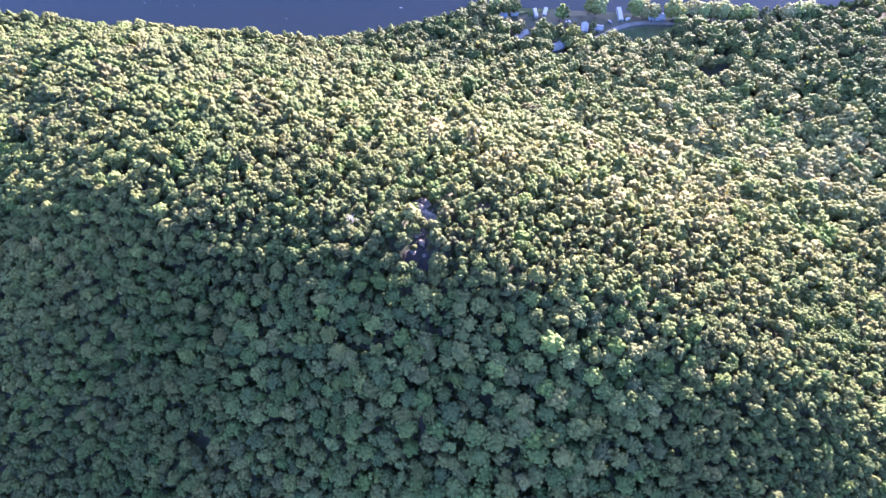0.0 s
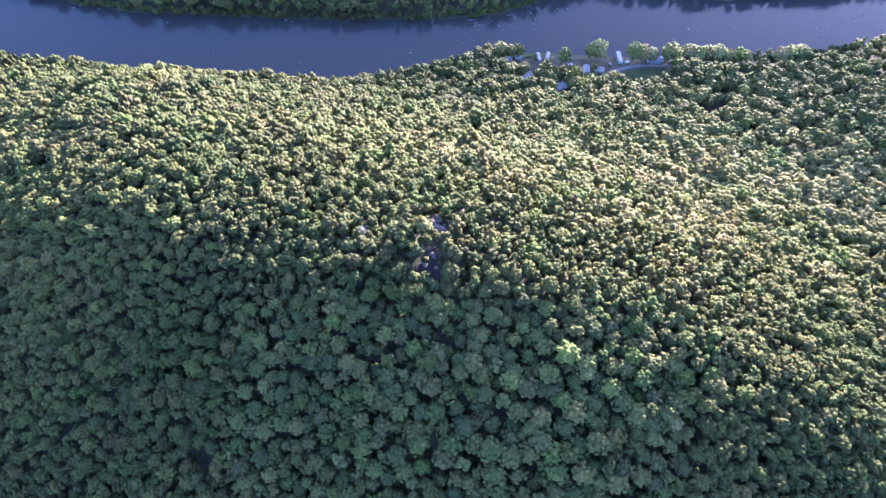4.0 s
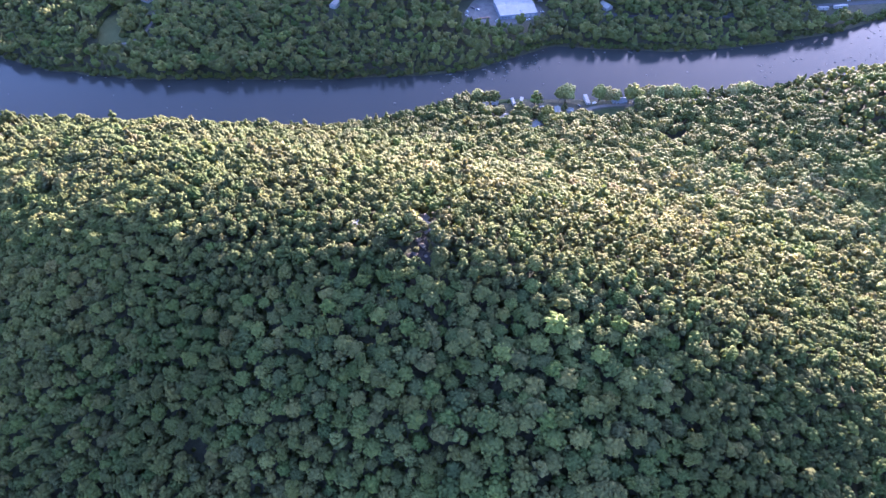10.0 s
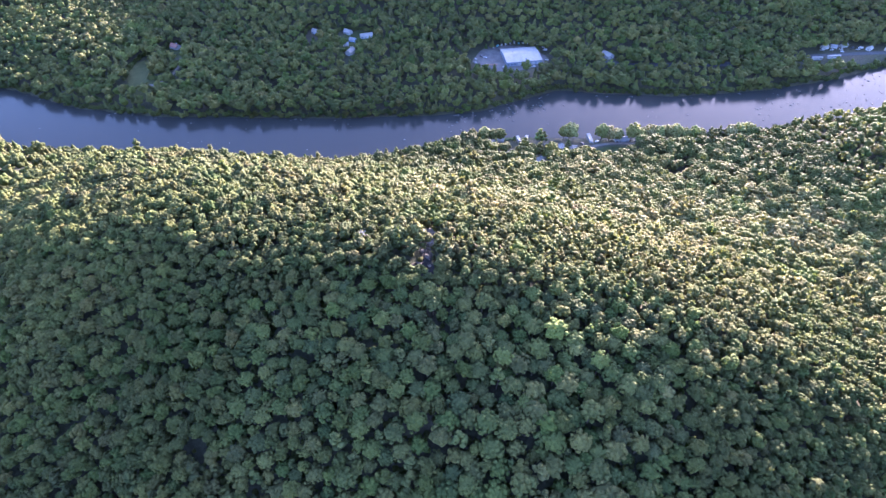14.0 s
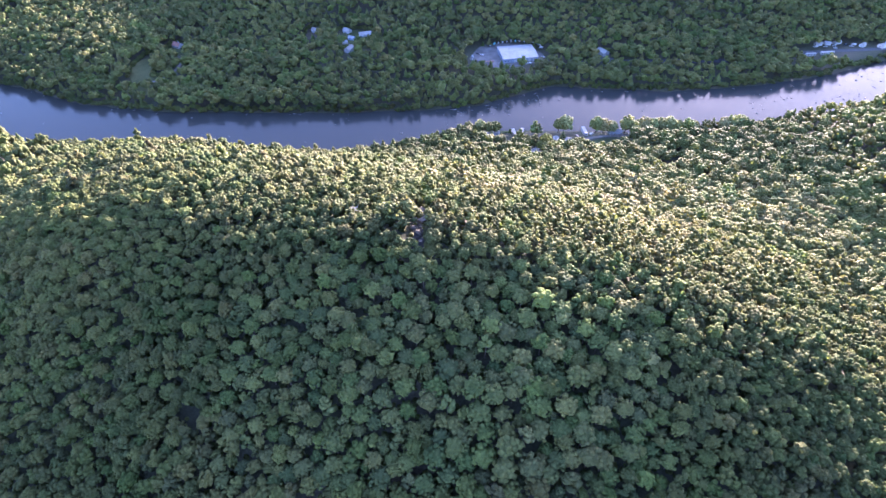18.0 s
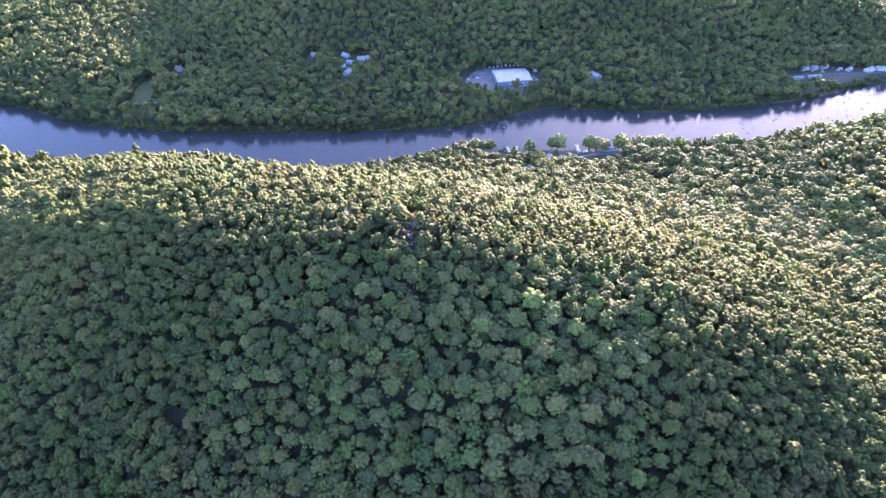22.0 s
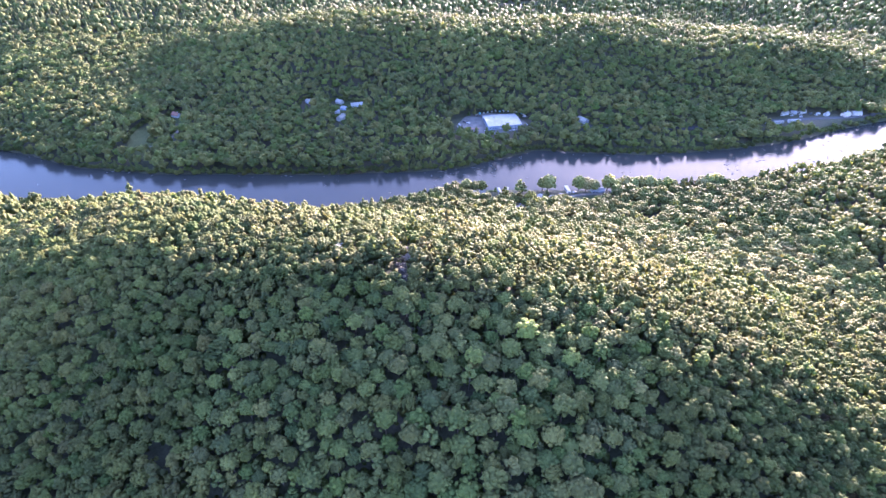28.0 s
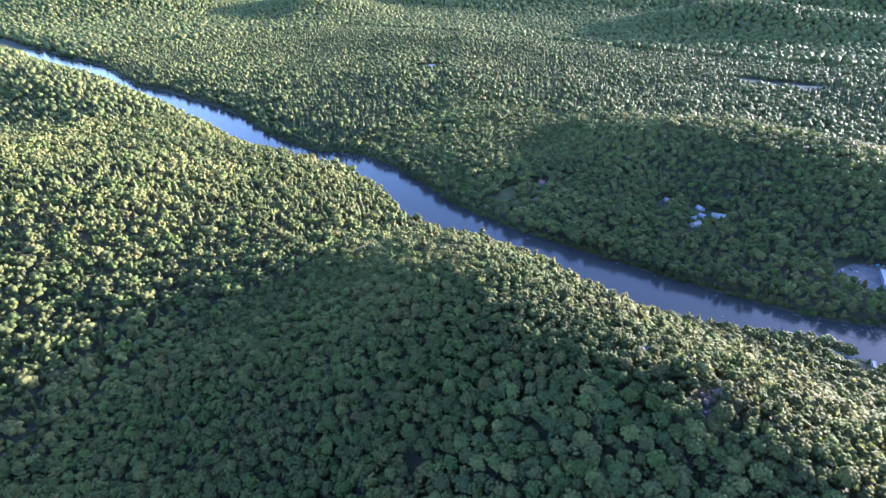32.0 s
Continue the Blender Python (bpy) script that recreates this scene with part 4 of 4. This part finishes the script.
def gable_roof(w, d, rise, over, thick):
    """Two slabs that meet at the ridge, which runs along x."""
    bm = bmesh.new()
    half, ew = d / 2 + over, w / 2 + over
    drop = rise * over / (d / 2)
    prof = [(-half, -drop), (0, rise), (half, -drop), (half, -drop + thick), (0, rise + thick), (-half, -drop + thick)]
    a = [bm.verts.new((-ew, y, z)) for y, z in prof]
    b = [bm.verts.new((ew, y, z)) for y, z in prof]
    for i in range(6):
        j = (i + 1) % 6
        bm.faces.new((a[i], b[i], b[j], a[j]))
    for s in (a, b):
        bm.faces.new((s[0], s[1], s[4], s[5]))
        bm.faces.new((s[1], s[2], s[3], s[4]))
    bmesh.ops.recalc_face_normals(bm, faces=list(bm.faces))
    return bm


def house(x, y, turn, w, d, h, rise, wall, roof, label, name="house", group="", chimney=False, trim=None):
    z = float(land(x, y))
    e = thing(name, pose(x, y, z, 0, 0, turn), label, "house", group)
    bm = bmesh.new()
    prof = [(-d / 2, -0.6), (d / 2, -0.6), (d / 2, h), (0, h + rise), (-d / 2, h)]
    a = [bm.verts.new((-w / 2, p, q)) for p, q in prof]
    b = [bm.verts.new((w / 2, p, q)) for p, q in prof]
    for i in range(5):
        j = (i + 1) % 5
        bm.faces.new((a[i], b[i], b[j], a[j]))
    bm.faces.new(a)
    bm.faces.new(b)
    bmesh.ops.recalc_face_normals(bm, faces=list(bm.faces))
    part("wall", bm, wall, e)
    rf = part("roof", gable_roof(w, d, rise, 0.35, 0.16), roof, e)
    rf.location = (0, 0, h + 0.03)
    cap = part("ridge_cap", box_bm(w + 0.6, 0.35, 0.1), roof, rf)
    cap.location = (0, 0, rise + 0.13)
    if chimney:
        part("chimney", box_bm(0.7, 0.7, rise + 1.2, 0.04, (w * 0.22, d * 0.12, 0.2)), GREYWALL, rf)
    n = max(1, int(w / 3.2))
    for side in (-1, 1):
        for k in range(n):
            cx = (k + 0.5) * w / n - w / 2
            if side < 0 and k == n // 2:
                dr = part("door", box_bm(0.95, 0.08, 2.05, 0.02), trim or GREYWALL, e)
                dr.matrix_local = pose(cx, side * (d / 2 + 0.02), 0, 0, 0, 0)
                part("handle", box_bm(0.06, 0.08, 0.12, 0, (0.36, -0.07, 1.0)), STEEL, dr)
            else:
                window(e, pose(cx, side * (d / 2 + 0.01), min(1.5, h * 0.55), 0, 0, 0), 1.1, 1.0, trim or WHITE)
    for side in (-1, 1):
        window(e, pose(side * (w / 2 + 0.01), 0, min(1.5, h * 0.55), 0, 0, 90), 1.0, 1.0, trim or WHITE)
    return e


def wheel(parent, at, r, w):
    bm = bmesh.new()
    bmesh.ops.create_cone(bm, cap_ends=True, segments=14, radius1=r, radius2=r, depth=w, matrix=Matrix.Rotation(radians(90), 4, "X"))
    bmesh.ops.bevel(bm, geom=[q for q in bm.edges if len(q.link_faces) == 2 and q.calc_face_angle(0) > 1], offset=r * 0.12, segments=1, affect="EDGES")
    t = part("wheel", bm, DARK, parent)
    t.location = at
    bm = bmesh.new()
    bmesh.ops.create_cone(bm, cap_ends=True, segments=10, radius1=r * 0.55, radius2=r * 0.5, depth=w + 0.03, matrix=Matrix.Rotation(radians(90), 4, "X"))
    part("rim", bm, STEEL, t)


def trailer(x, y, turn, ln, wd, ht, label, group="", wall=None):
    """A caravan or mobile home, its length along y."""
    e = thing("caravan", pose(x, y, float(land(x, y)) + 0.15, 0, 0, turn), label, "caravan", group)
    part("body", box_bm(wd, ln, ht, 0.12, (0, 0, 0.55)), wall or WHITE, e)
    rf = part("roof", box_bm(wd + 0.08, ln + 0.08, 0.14, 0.05, (0, 0, ht + 0.5)), METAL, e)
    part("vent", box_bm(0.45, 0.45, 0.22, 0.04, (0, ln * 0.2, ht + 0.62)), GREYWALL, rf)
    part("vent", box_bm(0.7, 0.9, 0.28, 0.06, (0, -ln * 0.18, ht + 0.62)), WHITE, rf)
    for s in (-1, 1):
        for k in (-0.3, 0.02, 0.3):
            window(e, pose(s * (wd / 2 + 0.01), k * ln, 0.55 + ht * 0.6, 0, 0, 90), 1.1, 0.7, STEEL)
    window(e, pose(0, -ln / 2 - 0.01, 0.55 + ht * 0.6, 0, 0, 0), 1.3, 0.7, STEEL)
    dr = part("door", box_bm(0.06, 0.75, 1.8, 0.02, (wd / 2 + 0.02, ln * 0.16, 0.65)), GREYWALL, e)
    part("handle", box_bm(0.05, 0.1, 0.06, 0, (wd / 2 + 0.07, ln * 0.16 + 0.28, 1.5)), STEEL, dr)
    part("hitch", box_bm(0.14, 1.3, 0.14, 0.02, (0, ln / 2 + 0.55, 0.4)), STEEL, e)
    for s in (-1, 1):
        for k in (-0.45, 0.45):
            wheel(e, (s * (wd / 2 - 0.16), k, 0.34), 0.34, 0.22)
    part("skirt", box_bm(wd - 0.3, ln - 1.0, 0.62, 0.02, (0, 0, -0.05)), GREYWALL, e)
    return e


def car_body(profile, width):
    bm = bmesh.new()
    a = [bm.verts.new((-width / 2, y, z)) for y, z in profile]
    b = [bm.verts.new((width / 2, y, z)) for y, z in profile]
    n = len(profile)
    for i in range(n):
        bm.faces.new((a[i], b[i], b[(i + 1) % n], a[(i + 1) % n]))
    bm.faces.new(a)
    bm.faces.new(b)
    bmesh.ops.recalc_face_normals(bm, faces=list(bm.faces))
    bmesh.ops.bevel(bm, geom=list(bm.edges), offset=0.06, segments=1, affect="EDGES")
    return bm


CAR_COLOURS = {"white": WHITE, "teal": surface("teal_paint", (0.10, 0.30, 0.32), (0.14, 0.36, 0.38), 0.5, 0.3, 0.5, 0, 0.02),
               "silver": surface("silver_paint", (0.42, 0.43, 0.45), (0.52, 0.53, 0.55), 0.5, 0.3, 0.5, 0.4, 0.02),
               "dark": surface("dark_paint", (0.03, 0.035, 0.045), (0.05, 0.055, 0.065), 0.5, 0.3, 0.5, 0, 0.02),
               "red": surface("red_paint", (0.28, 0.03, 0.025), (0.36, 0.05, 0.04), 0.5, 0.3, 0.5, 0, 0.02)}
CAR_PROTOS = {}


def car(x, y, turn, colour, van=False, where="parked on the gravel yard"):
    m = pose(x, y, float(land(x, y)) + 0.3, 0, 0, turn)
    key = (colour, van, where)
    if key in CAR_PROTOS:
        return copy_thing(CAR_PROTOS[key], m)
    e = thing("van" if van else "car", m, (colour + (" delivery van " if van else " passenger car ") + where), "van" if van else "car", "parked vehicles")
    if van:
        body = [(-2.5, 0.35), (2.5, 0.35), (2.5, 1.0), (1.9, 1.15), (1.5, 2.1), (-2.5, 2.15)]
        cabin = [(0.9, 1.25), (1.75, 1.25), (1.5, 1.95), (0.9, 1.95)]
    else:
        body = [(-2.2, 0.35), (2.2, 0.35), (2.2, 0.8), (1.0, 0.95), (0.45, 1.42), (-1.1, 1.45), (-1.8, 1.0), (-2.2, 0.95)]
        cabin = [(-1.5, 1.0), (0.9, 0.98), (0.42, 1.36), (-1.05, 1.38)]
    bd = part("body", car_body(body, 1.8), CAR_COLOURS[colour], e)
    part("side_windows", car_body(cabin, 1.84), GLASS, bd)
    screen = [(0.5, 1.39), (1.02, 0.97), (1.06, 1.0), (0.54, 1.43)] if not van else [(1.52, 2.0), (1.86, 1.2), (1.92, 1.22), (1.58, 2.03)]
    part("windscreen", car_body(screen, 1.5), GLASS, bd)
    front = body[1][0]
    for s in (-1, 1):
        part("headlight", box_bm(0.35, 0.08, 0.16, 0.02, (s * 0.62, front, 0.62)), METAL, e)
        part("tail_light", box_bm(0.25, 0.08, 0.2, 0.02, (s * 0.7, -front, 0.66)), CAR_COLOURS["red"], e)
        for k in (-0.62, 0.62):
            wheel(e, (s * 0.8, k * front, 0.33), 0.33, 0.22)
    part("bumper", box_bm(1.7, 0.12, 0.22, 0.03, (0, front + 0.02, 0.36)), DARK, e)
    CAR_PROTOS[key] = e
    return e


# the riverside camp
trailer(144.3, 446.5, 4, 13.5, 3.6, 2.7, "long white mobile home by the bend of the camp road", "camp trailers")
trailer(73.4, 443.6, 8, 9.0, 2.6, 2.5, "white caravan parked on the river lawn", "camp trailers")
trailer(81.4, 445.2, -14, 8.0, 3.0, 2.5, "off-white caravan with a grey awning side on the lawn", "camp trailers", TANWALL)
house(113.5, 429.5, 84, 9.0, 5.0, 2.6, 1.3, WHITE, METAL, "small white cabin under a pale metal roof", "cabin", "camp cabins")
house(125.0, 430.0, -6, 6.5, 5.0, 2.6, 1.3, WHITE, METAL, "white cabin with a bright metal roof beside a tree", "cabin", "camp cabins")
house(175.2, 445.0, 2, 13.0, 6.5, 2.7, 1.7, GREYWALL, GREYROOF, "grey shingled cabin between the riverside trees", "cabin", "camp cabins")
house(88.3, 407.0, 22, 10.0, 7.0, 3.0, 2.2, WHITE, METAL, "white-roofed house half hidden among the trees", "house", "camp cabins", True)
house(97.5, 412.0, 30, 6.0, 5.0, 2.6, 1.6, GREYWALL, GREYROOF, "small grey shed beside the white-roofed house", "shed", "camp cabins")
house(60.8, 419.5, 38, 12.0, 4.6, 2.8, 1.3, GREYWALL, METAL, "long low building with a pale roof in the trees", "cabin", "camp cabins")
house(46.0, 440.5, 12, 7.0, 4.5, 2.4, 1.2, TANWALL, GREYROOF, "small tan cabin on the lawn", "cabin", "camp cabins")
house(56.0, 444.0, 6, 6.0, 4.0, 2.2, 1.0, GREYWALL, METAL, "small grey shed on the lawn by the river", "shed", "camp cabins")
house(35.0, 428.0, -30, 7.0, 5.5, 2.6, 1.5, GREYWALL, GREYROOF, "grey cabin under the trees", "cabin", "camp cabins")
house(242.0, 428.0, -8, 8.5, 6.0, 2.8, 1.6, TANWALL, REDROOF, "tan cabin with a faded red roof", "cabin", "camp cabins")
house(232.0, 444.5, 0, 7.0, 5.0, 2.5, 1.3, WHITE, METAL, "white cabin behind the riverside trees", "cabin", "camp cabins")
car(135.5, 437.5, 30, "dark", where="parked beside the camp road")
car(150.5, 441.5, -60, "silver", where="parked beside the camp road")
car(100.5, 436.5, 85, "white", where="parked beside the camp road")
car(189.0, 441.8, 90, "dark", where="parked beside the camp road")

# the industrial yard across the river
IX, IY, IT, IW, IDEP, IH = 91.3, 605.7, 8.5, 42.0, 34.0, 4.6
iz = float(land(IX, IY)) + 0.2
ind = thing("industrial_building", pose(IX, IY, iz, 0, 0, IT), "low wide industrial building with a white metal roof", "building")
part("wall", box_bm(IW, IDEP, IH + 0.5, 0.02, (0, 0, -0.5)), surface("blue_grey_cladding", (0.16, 0.19, 0.24), (0.22, 0.25, 0.30), 0.3, 0.6, 0.4), ind)
rf = part("roof", gable_roof(IW, IDEP, 1.5, 0.5, 0.25), METAL, ind)
rf.location = (0, 0, IH + 0.02)
slope = math.atan2(1.5, IDEP / 2)
for s in (-1, 1):
    for k in range(21):
        seam = part("seam", box_bm(0.09, IDEP / 2 + 0.4, 0.07), METAL, rf)
        seam.matrix_local = Matrix.Translation(((k - 10) * IW / 20.4, s * IDEP / 4, 0.99)) @ Matrix.Rotation(-s * slope, 4, "X")
for cx, cy in ((3.0, -11.5), (-9, 6), (10, 5)):
    part("roof_vent", box_bm(1.4, 1.4, 1.0, 0.08, (cx, cy, 1.5 - abs(cy) * 1.5 / (IDEP / 2) + 0.1)), GREYROOF, rf)
for k in range(5):
    dr = part("roller_door", box_bm(3.6, 0.12, 3.4, 0.03), WHITE, ind)
    dr.location = (-6 + k * 5.6, -IDEP / 2 - 0.03, 0)
    for q in range(5):
        part("slat", box_bm(3.5, 0.05, 0.06, 0, (0, -0.07, 0.5 + 0.6 * q)), GREYWALL, dr)
for k in range(3):
    window(ind, pose(-18.5 + 3.6 * k, -IDEP / 2 - 0.02, 2.0, 0, 0, 0), 1.6, 1.1, WHITE)
for k in range(5):
    window(ind, pose(-IW / 2 - 0.02, -12 + 6 * k, 2.6, 0, 0, 90), 1.6, 1.0, WHITE)
for i, (x, y) in enumerate(((61.1, 632.6), (66, 636.5), (71.2, 639.4), (76.5, 641.6), (81.9, 642.6), (87, 643), (92.4, 643), (97.5, 643), (102.9, 642.4), (108, 641), (113, 639), (119, 635.5), (121.5, 631), (122.5, 624.6), (121.5, 600))):
    car(x, y, -30 + 6 * i if i < 13 else 80, ("white", "teal", "white", "silver", "white")[i % 5], i % 4 == 1)
for x, y, turn, col, van in ((48.8, 606.7, 70, "silver", False), (37.5, 601, 20, "white", True), (36.5, 594.5, 40, "white", False), (44, 611, 60, "dark", False), (70, 582.5, 95, "white", True), (98, 583, 92, "white", False), (104, 584.5, 92, "silver", False)):
    car(x, y, turn, col, van)
e = thing("flatbed_trailer", pose(56, 588.5, float(land(56, 588.5)) + 0.25, 0, 0, 96), "long dark flatbed trailer standing in the gravel yard", "trailer")
part("deck", box_bm(2.4, 13.0, 0.25, 0.03, (0, 0, 1.0)), surface("rusty_steel", (0.14, 0.08, 0.06), (0.22, 0.13, 0.09), 0.5, 0.8, 0.3), e)
part("headboard", box_bm(2.4, 0.12, 1.1, 0.02, (0, 6.4, 1.25)), STEEL, e)
for s in (-1, 1):
    part("leg", box_bm(0.15, 0.15, 1.0, 0.01, (s * 0.8, 4.5, 0)), STEEL, e)
    part("side_rail", box_bm(0.12, 12.6, 0.3, 0.02, (s * 1.0, 0, 0.72)), STEEL, e)
    for k in (-5.0, -3.8):
        wheel(e, (s * 1.0, k, 0.5), 0.5, 0.3)

# houses across the river
house(-109.6, 604.0, 66, 11.5, 7.5, 3.2, 2.3, WHITE, METAL, "white farmhouse with a bright metal roof", "house", "white-roofed houses", True)
house(-94.9, 644.0, 16, 15.0, 6.0, 3.0, 2.4, GREYWALL, METAL, "long barn with a bright metal roof", "barn", "white-roofed houses")
house(-118.8, 655.0, -34, 9.5, 6.5, 3.0, 2.4, WHITE, METAL, "white house with a bright metal roof above the yard", "house", "white-roofed houses")
house(-157.1, 652.0, -24, 11.0, 6.0, 3.0, 2.2, GREYWALL, METAL, "bright-roofed house alone among the trees", "house", "white-roofed houses")
house(-117.5, 622.5, 10, 6.5, 5.0, 2.6, 1.8, WHITE, GREYROOF, "small white outbuilding in the yard", "shed", "white-roofed houses")
house(-110.5, 634.0, -20, 7.5, 5.5, 2.6, 1.8, BLUEWALL, GREYROOF, "small blue outbuilding in the yard", "shed", "white-roofed houses")
house(-327.8, 632.0, -28, 11.0, 8.0, 3.0, 2.8, WHITE, REDROOF, "white house with a red-brown roof at the clearing", "house", "", True)
house(193.5, 605.0, -58, 13.0, 9.0, 3.4, 2.4, WHITE, METAL, "pale blue-white house among shaded trees", "house")
for i, (x, y, ln) in enumerate(((426, 599.5, 6), (440, 600.5, 12), (456, 602.5, 7), (464, 603.5, 9))):
    trailer(x, y, 92, ln, 2.6, 2.7, "white box trailer parked by the river road", "trailers by the road")
for x, y, turn, w, roof in ((462, 628, 10, 8, METAL), (474, 630, -12, 7, GREYROOF), (487, 632, 18, 9, METAL), (514, 624, 35, 7.5, METAL)):
    house(x, y, turn, w, 4.8, 2.5, 1.6, WHITE, roof, "white roadside house in the shade of the far ridge", "house", "roadside houses")
for k, (x, y, turn) in enumerate(((456, 622, 80), (468, 622, 95), (480, 624, 70), (494, 626, 110), (500, 623, 85), (478, 618, 92), (505, 627, 60))):
    car(x, y, turn, ("white", "silver", "white", "dark")[k % 4], k % 3 == 0, "parked beside the river road")
house(537, 621, 20, 10, 7, 3.0, 2.2, TANWALL, METAL, "tan house with a pale metal roof by the river road", "house", "roadside houses", True)
house(554, 626, -10, 11, 7.5, 3.0, 2.3, TANWALL, METAL, "large tan house with a pale metal roof by the river road", "house", "roadside houses", True)
for x, y, turn in ((-1075, 1300, 15), (-1062, 1285, -20), (-1036, 1240, 40), (-1045, 1262, 0)):
    house(x, y, turn, 18, 10, 4.0, 3.0, WHITE, METAL, "distant white house in a forest clearing", "house", "houses in the far clearing")
drape("water", 190, 1250, 48, 15, 25, WATER, "distant bright bend of water beyond the far ridge", 0.4)
